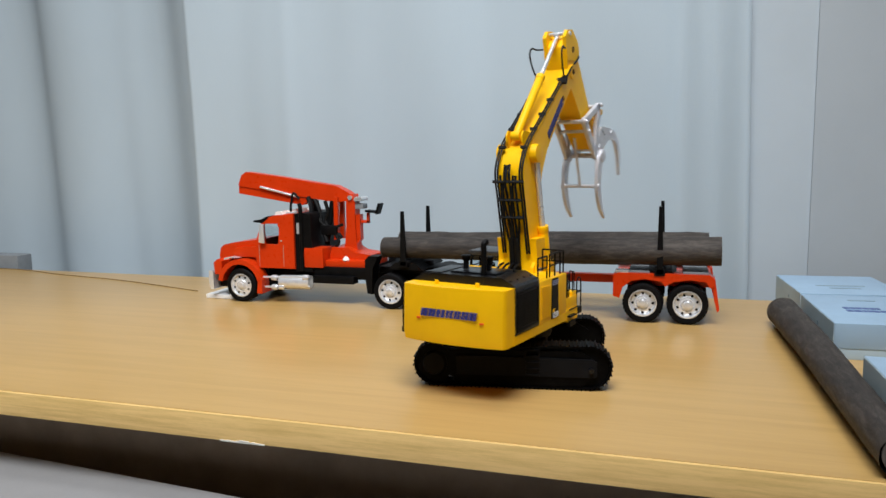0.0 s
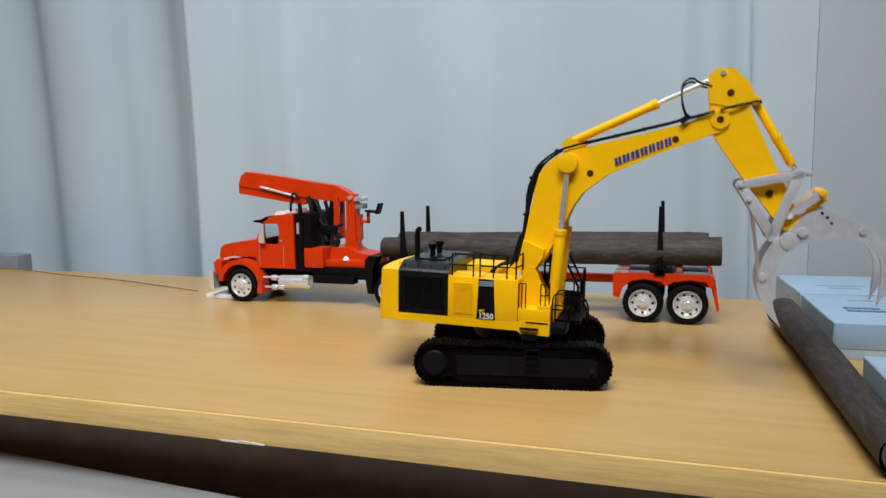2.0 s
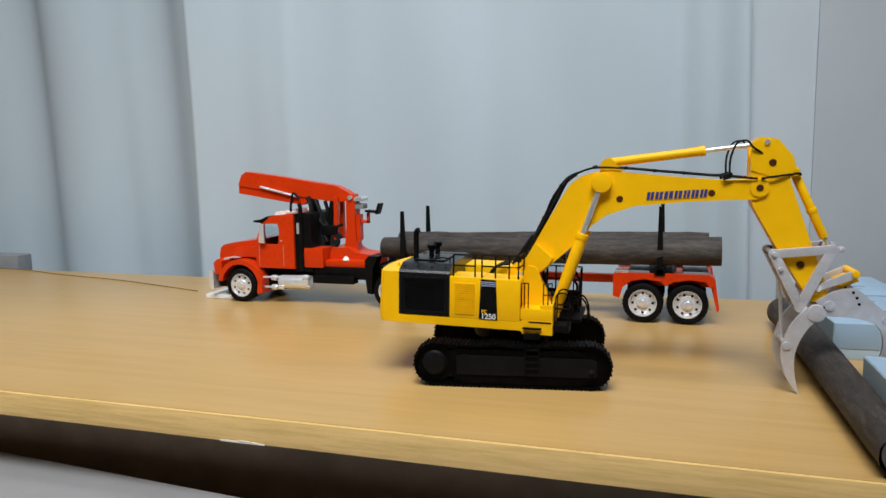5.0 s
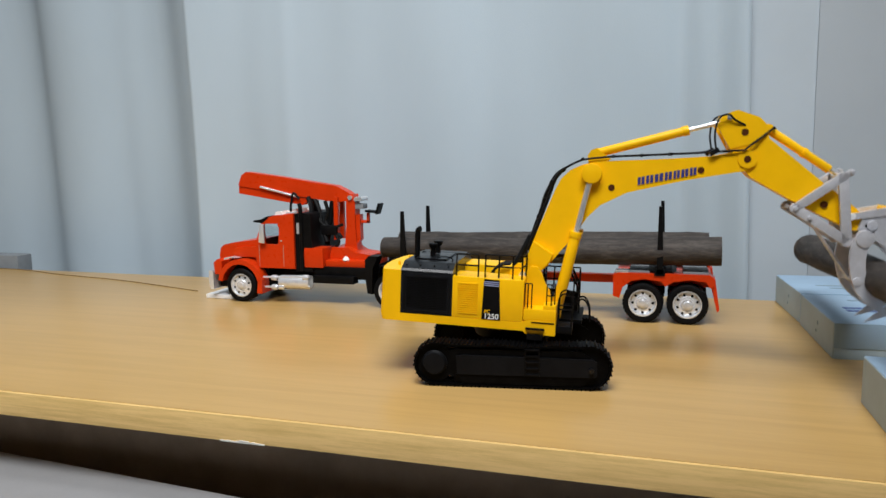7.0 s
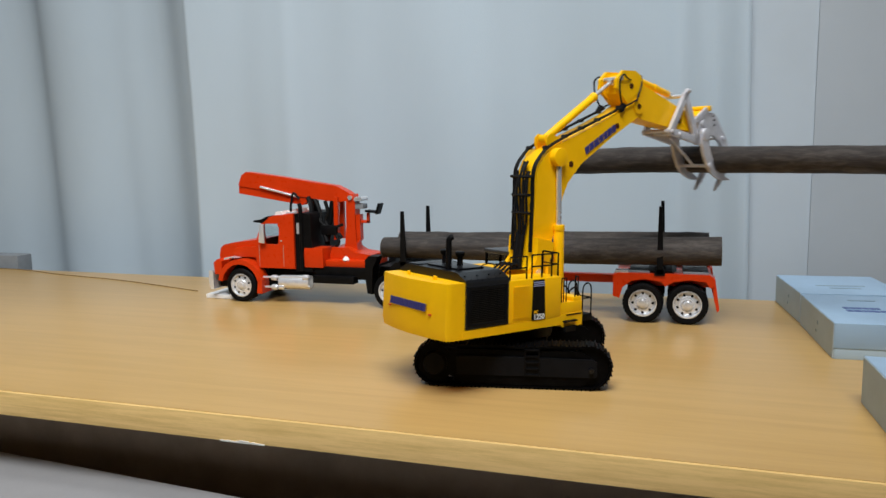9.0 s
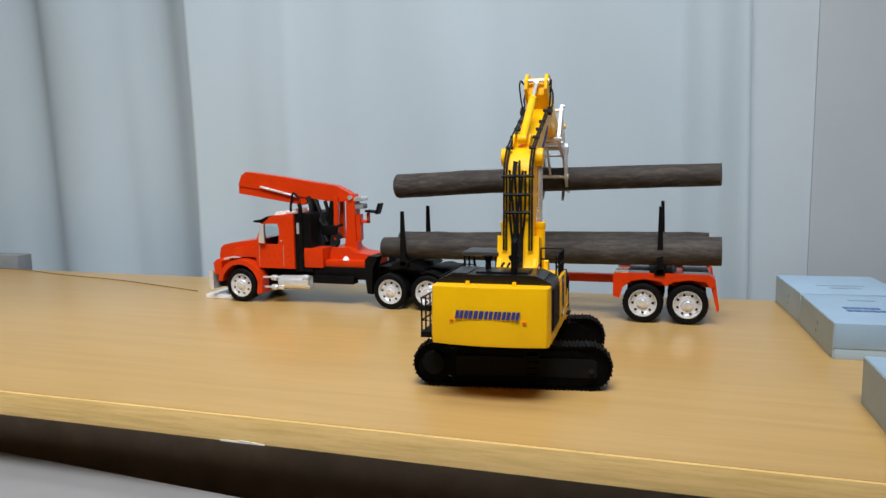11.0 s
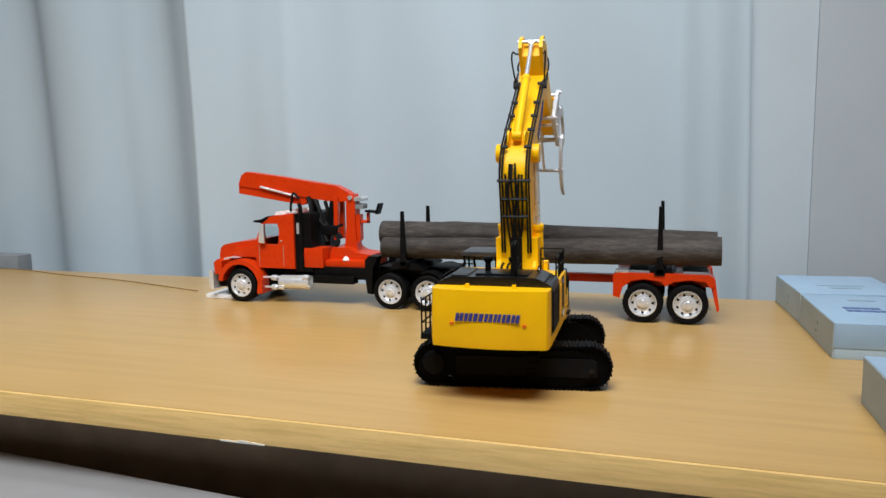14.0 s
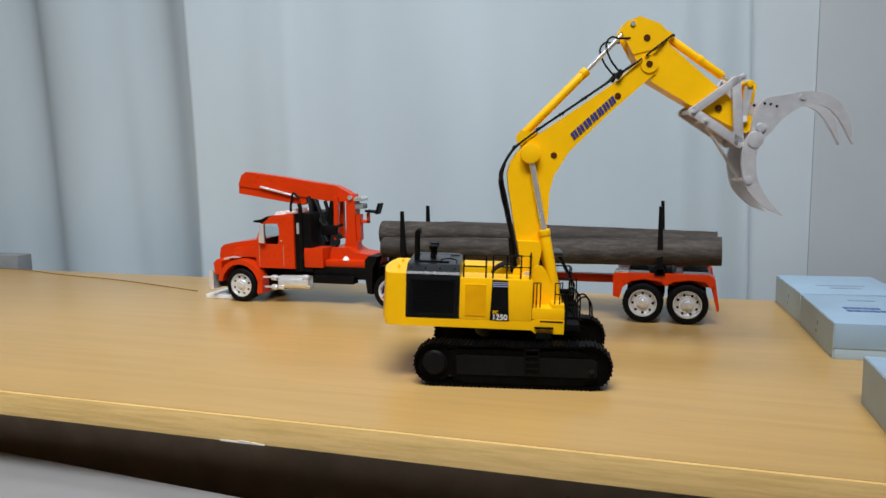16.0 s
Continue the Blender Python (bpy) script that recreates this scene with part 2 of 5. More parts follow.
def table():
    t = tagged(empty("table"), "long oak-laminate table with a chipped front edge", "table")
    part("tabletop", block(bmesh.new(), -1.45, 0.62, -0.1360, 0.298, -0.0156, 0.0), TABLETOP, t, "pale oak laminate top", bevel=0.0003)
    part("edge_band", block(bmesh.new(), -1.45, 0.62, -0.1384, -0.1360, -0.0160, -0.0003), EDGEBAND, t, "oak edge band with coarse grain", bevel=0.0003)
    bm = bmesh.new()
    rnd = random.Random(4)
    for i in range(14):
        x = -0.1480 + i * 0.0021
        block(bm, x, x + 0.0024, -0.1391, -0.1379, -0.0162, -0.0162 + 0.0006 + 0.0012 * rnd.random())
    part("chipped_edge", bm, CHIP, t, "pale chip along the lower front edge")
    part("modesty_board", block(bmesh.new(), -1.45, 0.62, -0.085, -0.069, -0.55, -0.0157), DARKBOARD, t, "brown board shaded under the top")
    for x in (-1.40, 0.56):
        part("leg", block(bmesh.new(), x, x + 0.04, -0.06, 0.28, -0.75, -0.0157), DARKBOARD, t, bevel=0.001)
    bm = bmesh.new()
    tube(bm, smooth_path([(-1.05, 0.268, 0.0005), (-0.7955, 0.2960, 0.0005), (-0.6633, 0.2699, 0.0005), (-0.5516, 0.2500, 0.0005), (-0.4104, 0.2078, 0.0005)], 6), 0.0005, 6)
    tagged(part("cable", bm, CABLE), "thin brown cable lying along the back of the table", "cable")
    # lower grey cabinet before the table
    m = pose(-0.25, -0.1115, -0.06, 0, 0, -4.5)
    c = tagged(empty("low_cabinet", m), "grey painted low cabinet standing before the table", "cabinet")
    part("cabinet_top", block(bmesh.new(), -0.9, 0.75, -0.36, 0.0, -0.02, 0.0), GREYTOP, c, bevel=0.002)
    part("cabinet_body", block(bmesh.new(), -0.88, 0.73, -0.35, -0.008, -0.69, -0.02), GREYTOP, c, bevel=0.001)


def curtain(name, x0, x1, y0, folds, z0, z1, label, lean=0.0):
    """Hanging cloth; folds are (place, half width, depth towards the room, kind):
    a "roll" swells and falls back, a "turn" steps forward and stays."""
    nx, nz = int((x1 - x0) / 0.006), 26
    verts, faces = [], []
    for j in range(nz + 1):
        z = z0 + (z1 - z0) * j / nz
        for i in range(nx + 1):
            x = x0 + (x1 - x0) * i / nx + lean * (z - 0.2)
            y = y0
            for c, w, d, kind in folds:
                s = (x - c - 1.2 * lean * (z - 0.2)) / w
                if kind == "turn":
                    y -= d * 0.5 * (1 + math.tanh(s))
                else:
                    y -= d * math.exp(-s * s) * (0.85 + 0.3 * math.sin(3.0 * z + 40 * c))
            y += 0.0025 * math.sin(9.0 * z + 23.0 * x)
            verts.append((x, y, z))
    for j in range(nz):
        for i in range(nx):
            a = j * (nx + 1) + i
            faces.append((a, a + 1, a + nx + 2, a + nx + 1))
    me = bpy.data.meshes.new(name)
    me.from_pydata(verts, [], faces)
    me.materials.append(CURTAIN)
    for f in me.polygons:
        f.use_smooth = True
    ob = new(name, me)
    s = ob.modifiers.new("cloth", "SOLIDIFY")
    s.thickness = 0.0012
    return tagged(ob, label, "curtain")


def curtains():
    left = [(-1.34, 0.05, 0.03, "roll"), (-1.20, 0.05, 0.03, "roll"), (-1.06, 0.05, 0.03, "roll"), (-0.945, 0.030, -0.030, "turn"),
            (-0.853, 0.032, 0.050, "turn"), (-0.745, 0.036, -0.036, "turn"), (-0.690, 0.020, 0.004, "roll"), (-0.588, 0.040, 0.064, "turn")]
    curtain("curtain", -1.6, -0.470, 0.455, left, -0.45, 1.5, "pale blue curtain hanging in deep loose folds", -0.045)
    right = [(-0.536, 0.036, 0.014, "roll"), (-0.45, 0.030, -0.004, "roll"), (-0.384, 0.012, 0.004, "roll"), (-0.29, 0.03, 0.003, "roll"), (-0.19, 0.05, 0.005, "roll"),
             (-0.115, 0.030, -0.005, "roll"), (0.02, 0.05, 0.006, "roll"), (0.106, 0.012, -0.007, "roll"), (0.132, 0.014, 0.005, "roll"), (0.176, 0.028, 0.021, "roll")]
    curtain("curtain", -0.530, 0.1765, 0.385, right, -0.45, 1.5, "pale blue curtain hanging almost flat with shallow folds", -0.020)
    bm = bmesh.new()
    block(bm, -0.83, -0.775, 0.305, 0.33, -0.75, 0.018)
    tagged(part("window_ledge_block", bm, DARKGREY, bevel=0.002), "small grey block behind the table against the curtain", "block")


room()
table()
curtains()


# ---- the excavator model ----
TRACK_TURN = 8.7
SWING_CENTRE = (-0.0011, -0.0022, -0.0005)
BOOM_SIDE = -0.0025
FOOT = (0.0069, 0.0699)
BOOM_LENGTH = 0.158
JAW_PIN = (0.0830, 0.0035)
CYL_FOOT = (0.0291, 0.045)
CYL_HEAD = (0.071, 0.0381)
ARM_CYL_FOOT = (0.079, 0.0482)
ARM_CYL_HEAD = (-0.023, 0.014)


def track_loop(n, half, r, zc):
    """Places and slopes of n shoes round the running gear."""
    out = []
    total = 4 * half + 2 * math.pi * r
    for i in range(n):
        s = total * i / n
        if s < 2 * half:
            x, z, a = -half + s, zc + r, 0.0
            z -= 0.0016 * math.sin(math.pi * s / (2 * half)) * abs(math.sin(2.5 * math.pi * s / (2 * half)))
        elif s < 2 * half + math.pi * r:
            a = (s - 2 * half) / r
            x, z = half + r * math.sin(a), zc + r * math.cos(a)
        elif s < 4 * half + math.pi * r:
            x, z, a = half - (s - 2 * half - math.pi * r), zc - r, math.pi
        else:
            a = math.pi + (s - 4 * half - math.pi * r) / r
            x, z = -half + r * math.sin(a), zc + r * math.cos(a)
        out.append((x, z, a))
    return out


def crawler(root, y):
    """One crawler: frame, sprocket, idler, rollers, shoes."""
    side = -1 if y < 0 else 1
    bm = bmesh.new()
    prism(bm, [(-40, 7), (-40, 24), (-33, 25), (44, 25), (52, 20), (53, 9), (46, 6), (-32, 5.5)], y - 0.0055, y + 0.0055)
    fr = part("crawler_frame", bm, TRACKMAT, root, "black crawler frame", bevel=0.0008)
    bm = bmesh.new()
    o = y + side * 0.0055
    prism(bm, [(-35, 8.6), (-35.5, 20.4), (-31, 21.2), (52, 20.2), (54, 18.5), (54.2, 10), (52.5, 8.6)], min(o, o + side * 0.0018), max(o, o + side * 0.0018))
    part("side_cover", bm, CHARCOAL, fr, bevel=0.0005)
    bm = bmesh.new()
    prism(bm, [(-31, 2.6), (-36, 8.4), (52, 8.4), (45, 2.6)], min(o, o + side * 0.0009), max(o, o + side * 0.0009))
    part("roller_guard", bm, TRACKMAT, fr, bevel=0.0003)
    bm = bmesh.new()
    for k in range(5):
        block(bm, 8.5e-3, 18e-3, min(o, o + side * 0.003), max(o, o + side * 0.003), (9 + 4.1 * k) * 1e-3, (9.9 + 4.1 * k) * 1e-3)
    for x in (8.6e-3, 17.4e-3):
        block(bm, x, x + 0.0008, min(o, o + side * 0.003), max(o, o + side * 0.003), 0.0088, 0.0262)
    part("step_ladder", bm, BLACK, fr)
    rot = Matrix.Rotation(radians(90), 4, "X")
    for nm, x, z, r in (("sprocket", -0.0500, 0.0152, 0.0084), ("idler", 0.0490, 0.0150, 0.0090)):
        bm = bmesh.new()
        k = 1.0 if nm == "sprocket" else 0.6
        lathe(bm, [(r, -0.0055 * k), (r, 0.0055 * k), (r * 0.9, 0.0062 * k), (r * 0.86, 0.0066 * k), (r * 0.82, 0.0074 * k), (r * 0.2, 0.0076 * k)], Matrix.Translation((x, y, z)) @ (rot if side < 0 else Matrix.Rotation(radians(-90), 4, "X")), 28)
        part(nm, bm, CHARCOAL, fr)
    for x in (-0.0500, 0.0500):
        bm = bmesh.new()
        rod(bm, (x, y - 0.0045, 0.0150), (x, y + 0.0045, 0.0150), 0.0126, seg=28)
        part("drive_wheel", bm, TRACKMAT, fr)
    bm = bmesh.new()
    rod(bm, (0.0505, y + side * 0.006, 0.0135), (0.0505, y + side * 0.0095, 0.0135), 0.0016)
    part("idler_hub", bm, HOODPAINT, fr, "small glossy hub cap")
    first = None
    for i in range(8):
        m = pose(-0.034 + i * 0.0098, y, 0.0052, 90)
        if first is None:
            bm = bmesh.new()
            lathe(bm, [(0.0033, -0.005), (0.0038, -0.004), (0.0026, -0.003), (0.0026, 0.003), (0.0038, 0.004), (0.0033, 0.005)], None, 14)
            first = part("track_roller", bm, TRACKMAT, fr)
            first.matrix_basis = m
        else:
            again(first, m, fr)
    # shoes: a plate with one tall grouser and link blocks inside
    shoe = None
    for x, z, a in track_loop(52, 0.0490, 0.0135, 0.0150):
        m = Matrix.Translation((x, y, z)) @ Matrix.Rotation(a, 4, "Y")
        if shoe is None:
            bm = bmesh.new()
            prism(bm, [(-3.0, -0.6), (-3.0, 0.35), (-1.3, 0.5), (-1.0, 1.7), (-0.5, 1.7), (-0.2, 0.5), (1.5, 0.45), (1.7, 1.2), (2.2, 1.2), (2.4, 0.35), (3.0, 0.2), (3.0, -0.6)], -0.0072, 0.0072)
            block(bm, -0.0026, 0.0026, -0.0036, -0.0022, -0.0024, -0.0005)
            block(bm, -0.0026, 0.0026, 0.0022, 0.0036, -0.0024, -0.0005)
            shoe = part("track_shoe", bm, TRACKMAT, fr, smooth=False)
            shoe.matrix_basis = m
        else:
            again(shoe, m, fr)
    fr.matrix_basis = Matrix.Rotation(radians(TRACK_TURN), 4, "Z")
    return fr


def lettering_bars(name, parent, material, place, widths, height, gap, depth=0.0004):
    """A brand mark, as a row of plain leaning bars of its size and colour."""
    total = sum(widths) + gap * (len(widths) - 1)
    x = -total / 2
    for w in widths:
        bm = bmesh.new()
        h, k = height / 2, height * 0.10
        a, b, c = x * 1e3, (x + w * 0.42) * 1e3, (x + w * 0.56) * 1e3
        d = (x + w) * 1e3
        prism(bm, [(a - k * 1e3, -h * 1e3), (a + k * 1e3, h * 1e3), (b + k * 1e3, h * 1e3), (b - k * 1e3, -h * 1e3)], -depth, depth)
        prism(bm, [(c - k * 1e3, -h * 1e3), (c + k * 1e3, h * 1e3), (d + k * 1e3, h * 1e3), (d - k * 1e3, -h * 1e3)], -depth, depth)
        ob = part(name, bm, material, parent, smooth=False)
        ob.matrix_basis = place
        x += w + gap


def words(name, text, size, material, parent, place):
    cu = bpy.data.curves.new(name, "FONT")
    cu.offset = size * 0.018
    cu.body, cu.size, cu.extrude, cu.align_x, cu.align_y = text, size, 0.00015, "CENTER", "CENTER"
    tmp = new("tmp_text", cu)
    dg = bpy.context.evaluated_depsgraph_get()
    me = bpy.data.meshes.new_from_object(tmp.evaluated_get(dg))
    bpy.data.objects.remove(tmp)
    me.name = name
    me.materials.clear()
    me.materials.append(material)
    ob = new(name, me)
    ob.parent = parent
    ob.matrix_basis = place
    return ob


def railing(name, parent, posts, z0, z1, mids=1, r=0.00055):
    """Hand rail over a run of posts (x, y)."""
    for x, y in posts:
        bm = bmesh.new()
        rod(bm, (x, y, z0), (x, y, z1), r, seg=8)
        part("rail_post", bm, BLACK, parent)
    for k in range(mids + 1):
        bm = bmesh.new()
        tube(bm, [Vector((*a, z1 - (z1 - z0) * k / (mids + 1))) for a in posts], r, 8)
        part(name, bm, BLACK, parent)


def superstructure(root):
    H = 0.0353
    bm = bmesh.new()
    prism(bm, [(-74, 37.2), (-74, 42.5), (9, 42.5), (12, 44), (31, 44), (31, 34.8), (12, 34.8), (10, 36.8)], -H, H)
    deck = part("superstructure", bm, YELLOW, root, "yellow turning deck", bevel=0.0007)
    bm = bmesh.new()
    rod(bm, (0, 0, 0.0285), (0, 0, 0.0372), 0.027, seg=40)
    rod(bm, (0, 0, 0.0265), (0, 0, 0.0300), 0.0262, seg=40)
    part("slew_ring", bm, BLACK, deck, "black slew ring")
    # counterweight, bowed at the back
    bm = bmesh.new()
    outline = [(-72.2, -35.0), (-81.6, -35.0), (-83.8, -34.6), (-85.0, -33.6), (-87.2, -23), (-88.6, -11), (-89.1, 0), (-88.6, 11), (-87.2, 23), (-85.0, 33.6), (-83.8, 34.6), (-81.6, 35.0), (-72.2, 35.0)]
    low = [bm.verts.new((x * 1e-3, y * 1e-3, 0.0372)) for x, y in outline]
    foot = [bm.verts.new(((x - 1.2) * 1e-3 if x < -75 else x * 1e-3, y * 1.003e-3, 0.0425)) for x, y in outline]
    top = [bm.verts.new((x * 1e-3, y * 1e-3, 0.0716)) for x, y in outline]
    for a, b in ((low, foot), (foot, top)):
        for i in range(len(outline)):
            j = (i + 1) % len(outline)
            bm.faces.new((a[i], a[j], b[j], b[i]))
    bm.faces.new(low[::-1])
    bm.faces.new(top)
    part("counterweight", bm, YELLOW, deck, "bowed yellow counterweight", bevel=0.0009)
    for y in (-0.014, 0.014):
        bm = bmesh.new()
        block(bm, -0.0800, -0.0785, y - 0.0012, y + 0.0012, 0.0708, 0.0742)
        part("lifting_lug", bm, YELLOW, deck, bevel=0.0005)
    for y in (-0.0215, 0.0215):
        bm = bmesh.new()
        block(bm, -0.0893, -0.0865, y - 0.0011, y + 0.0011, 0.0515, 0.0525)
        part("reflector", bm, ORANGE, deck, "small orange reflector")
    lettering_bars("mark_bar", deck, BLUE, pose(-0.0898, 0.0, 0.0560, 0, 0, -90), [0.0045, 0.0046, 0.0056, 0.0047, 0.0040, 0.0046, 0.0045], 0.0046, 0.00085, 0.0005)
    # engine hood: charcoal, chamfered shoulders
    bm = bmesh.new()
    sec = [(-35.4, 43), (-35.4, 71.4), (-34.4, 73.0), (-27.0, 76.6), (-25.0, 77.0), (25.0, 77.0), (27.0, 76.6), (34.4, 73.0), (35.4, 71.4), (35.4, 43)]
    a = [bm.verts.new((-0.0722, y * 1e-3, z * 1e-3)) for y, z in sec]
    b = [bm.verts.new((-0.0372, y * 1e-3, z * 1e-3)) for y, z in sec]
    bm.faces.new(a)
    bm.faces.new(b[::-1])
    for i in range(len(sec)):
        j = (i + 1) % len(sec)
        bm.faces.new((a[i], a[j], b[j], b[i]))
    hood = part("engine_hood", bm, HOODPAINT, deck, "charcoal engine hood", bevel=0.0008)
    for side in (-1, 1):
        o = side * 0.0354
        bm = bmesh.new()
        for b in ((-0.0706, -0.0690, 0.0445, 0.0690), (-0.0402, -0.0386, 0.0445, 0.0690), (-0.0690, -0.0402, 0.0445, 0.0461), (-0.0690, -0.0402, 0.0674, 0.0690)):
            block(bm, b[0], b[1], o - 0.0008, o + 0.0008, b[2], b[3])
        part("grille_frame", bm, CHARCOAL, hood, bevel=0.0003)
        for x0, x1 in ((-0.0680, -0.0615), (-0.0610, -0.0545), (-0.0540, -0.0475), (-0.0470, -0.0408)):
            bm = bmesh.new()
            for k in range(18):
                z = 0.0470 + k * 0.00112
                prism(bm, [(x0 * 1e3, z * 1e3), (x0 * 1e3, z * 1e3 + 0.62), (x1 * 1e3, z * 1e3 + 0.62), (x1 * 1e3, z * 1e3)], o - 0.0006, o + 0.0006)
            part("grille", bm, BLACK, hood, "fine horizontal louvres")
        bm = bmesh.new()
        for k in range(4):
            x = -0.0695 + k * 0.0095
            rod(bm, (x, side * 0.0308, 0.0742), (x, side * 0.0311, 0.0752), 0.0006, seg=8)
        part("hood_bolt", bm, BLACK, hood)
    bm = bmesh.new()
    block(bm, -0.066, -0.045, -0.020, 0.012, 0.0769, 0.0782)
    block(bm, -0.0705, -0.0390, 0.016, 0.027, 0.0769, 0.0776)
    part("hood_panel", bm, HOODPAINT, deck, bevel=0.0005)
    bm = bmesh.new()
    rod(bm, (-0.0672, -0.012, 0.0770), (-0.0672, -0.012, 0.0945), 0.0019)
    tube(bm, smooth_path([(-0.0672, -0.012, 0.0935), (-0.0672, -0.012, 0.0955), (-0.0662, -0.0125, 0.0968), (-0.0650, -0.0128, 0.0972)], 3), 0.0019, 10)
    part("exhaust_pipe", bm, BLACK, deck)
    for y in (-0.010, 0.006):
        bm = bmesh.new()
        lathe(bm, [(0.0019, 0.0785), (0.0017, 0.0835), (0.0030, 0.0850), (0.0033, 0.0868), (0.0024, 0.0874)], Matrix.Translation((-0.0565, y, 0)), 18)
        part("air_intake", bm, BLACK, deck)
    bm = bmesh.new()
    tube(bm, smooth_path([(-0.05, -0.024, 0.0775), (-0.05, -0.024, 0.0795), (-0.045, -0.024, 0.0805), (-0.040, -0.024, 0.0795), (-0.040, -0.024, 0.0772)], 3), 0.0004, 6)
    part("grab_handle", bm, BLACK, deck)
    # right-hand side boxes
    bm = bmesh.new()
    block(bm, -0.0372, -0.0160, -0.0353, -0.012, 0.0425, 0.0700)
    part("pump_compartment", bm, YELLOW, deck, bevel=0.0006)
    bm = bmesh.new()
    for k in range(15):
        z = 0.0455 + k * 0.00140
        prism(bm, [(-33.6, z * 1000), (-33.6, z * 1000 + 0.85), (-20.2, z * 1000 + 0.85), (-20.2, z * 1000)], -0.0359, -0.0345)
    part("louvre_panel", bm, YELLOW, deck, "yellow louvred door")
    bm = bmesh.new()
    block(bm, -0.0160, 0.0098, -0.0353, -0.012, 0.0425, 0.0697)
    part("tank", bm, YELLOW, deck, bevel=0.0006)
    bm = bmesh.new()
    prism(bm, [(-17.2, 42.8), (-16.2, 69.2), (-6.2, 68.9), (-4.8, 42.6)], -0.0357, -0.0345)
    plate = part("model_panel", bm, BLACK, deck, "black panel with the model number")
    for k, z in enumerate((0.0672, 0.0660, 0.0648)):
        bm = bmesh.new()
        block(bm, -0.0160, -0.0062, -0.03585, -0.0350, z, z + 0.0006)
        part("stripe", bm, STRIPE, plate, "pale blue stripe")
    words("letters", "PC", 0.0032, YELLOW, plate, pose(-0.0136, -0.0358, 0.0478, 90))
    words("letters", "1250", 0.0050, WHITE, plate, pose(-0.0108, -0.0358, 0.0446, 90))
    # left-hand boxes and deck between
    bm = bmesh.new()
    block(bm, -0.0372, 0.0026, 0.010, 0.0353, 0.0425, 0.0715)
    part("left_compartment", bm, YELLOW, deck, bevel=0.0006)
    bm = bmesh.new()
    block(bm, -0.0372, -0.012, -0.012, 0.010, 0.0425, 0.0660)
    part("valve_bank", bm, BLACK, deck, bevel=0.0006)
    # boom mounts
    for y in (-0.0160, 0.0085):
        bm = bmesh.new()
        prism(bm, [(-6, 43), (-2, 73), (3, 78), (9, 78), (13, 73), (24, 53), (31, 48), (31, 43)], y, y + 0.0025)
        part("boom_bracket", bm, YELLOW, deck, bevel=0.0005)
    bm = bmesh.new()
    prism(bm, [(9.9, 44), (9.9, 74.5), (13, 77.5), (17, 77.0), (19.8, 73), (21.8, 67.5), (25, 62.5), (26.8, 56), (28, 44)], -0.0226, -0.0199)
    part("side_plate", bm, YELLOW, deck, "yellow plate beside the boom foot", bevel=0.0006)
    bm = bmesh.new()
    rod(bm, (FOOT[0], BOOM_SIDE - 0.0150, FOOT[1]), (FOOT[0], BOOM_SIDE + 0.0150, FOOT[1]), 0.0028)
    part("boom_foot_pin", bm, STEEL, deck)
    bm = bmesh.new()
    block(bm, 0.0100, 0.0310, -0.0350, -0.0197, 0.0440, 0.0516)
    block(bm, 0.0225, 0.0308, -0.0346, -0.0190, 0.0510, 0.0545)
    part("right_front_box", bm, YELLOW, deck, bevel=0.0006)
    bm = bmesh.new()
    block(bm, 0.0130, 0.0230, -0.0372, -0.0300, 0.0318, 0.0352)
    block(bm, 0.0120, 0.0240, -0.0376, -0.0300, 0.0384, 0.0394)
    part("step", bm, BLACK, deck)
    bm = bmesh.new()
    block(bm, 0.0155, 0.0300, -0.0356, -0.0350, 0.0425, 0.0433)
    part("small_caption", bm, BLACK, deck, "small dark unreadable caption")
    # cab: sloping front, black frame
    bm = bmesh.new()
    x0, x1, y0, y1, zb, zt = 0.0040, 0.0330, 0.0120, 0.0362, 0.0440, 0.0792
    for y in (y0, y1 - 0.0015):
        prism(bm, [(4, 44), (4, 79.2), (5.6, 79.2), (5.6, 44)], y, y + 0.0015)
        prism(bm, [(31.2, 79.2), (33, 79.2), (43, 60), (43, 44), (41.4, 44), (41.4, 59.6)], y, y + 0.0015)
        prism(bm, [(4, 44), (4, 54), (43, 52), (43, 44)], y, y + 0.0015)
    block(bm, x0, x0 + 0.0015, y0, y1, zb, zb + 0.014)
    block(bm, 0.0415, 0.0430, y0, y1, zb, zb + 0.006)
    block(bm, x0, 0.0430, y0, y1, zb - 0.0015, zb)
    cab = part("cab", bm, BLACK, deck, "black-framed cab with clear panes", bevel=0.0003)
    for y in (y0, y1 - 0.0015):
        bm = bmesh.new()
        block(bm, 0.0180, 0.0194, y, y + 0.0015, 0.0530, zt)
        part("door_post", bm, BLACK, cab, bevel=0.0003)
    bm = bmesh.new()
    block(bm, x0 - 0.001, x1 + 0.001, y0 - 0.001, y1 + 0.001, zt, zt + 0.0030)
    part("cab_roof", bm, ROOFGREY, deck, bevel=0.001)
    bm = bmesh.new()
    prism(bm, [(32.2, 79.2), (42.2, 60), (42.2, 50), (41.8, 50), (41.8, 59.8), (31.8, 79.2)], y0 + 0.0015, y1 - 0.0015)
    part("cab_window", bm, GLASS, deck, "clear front pane")
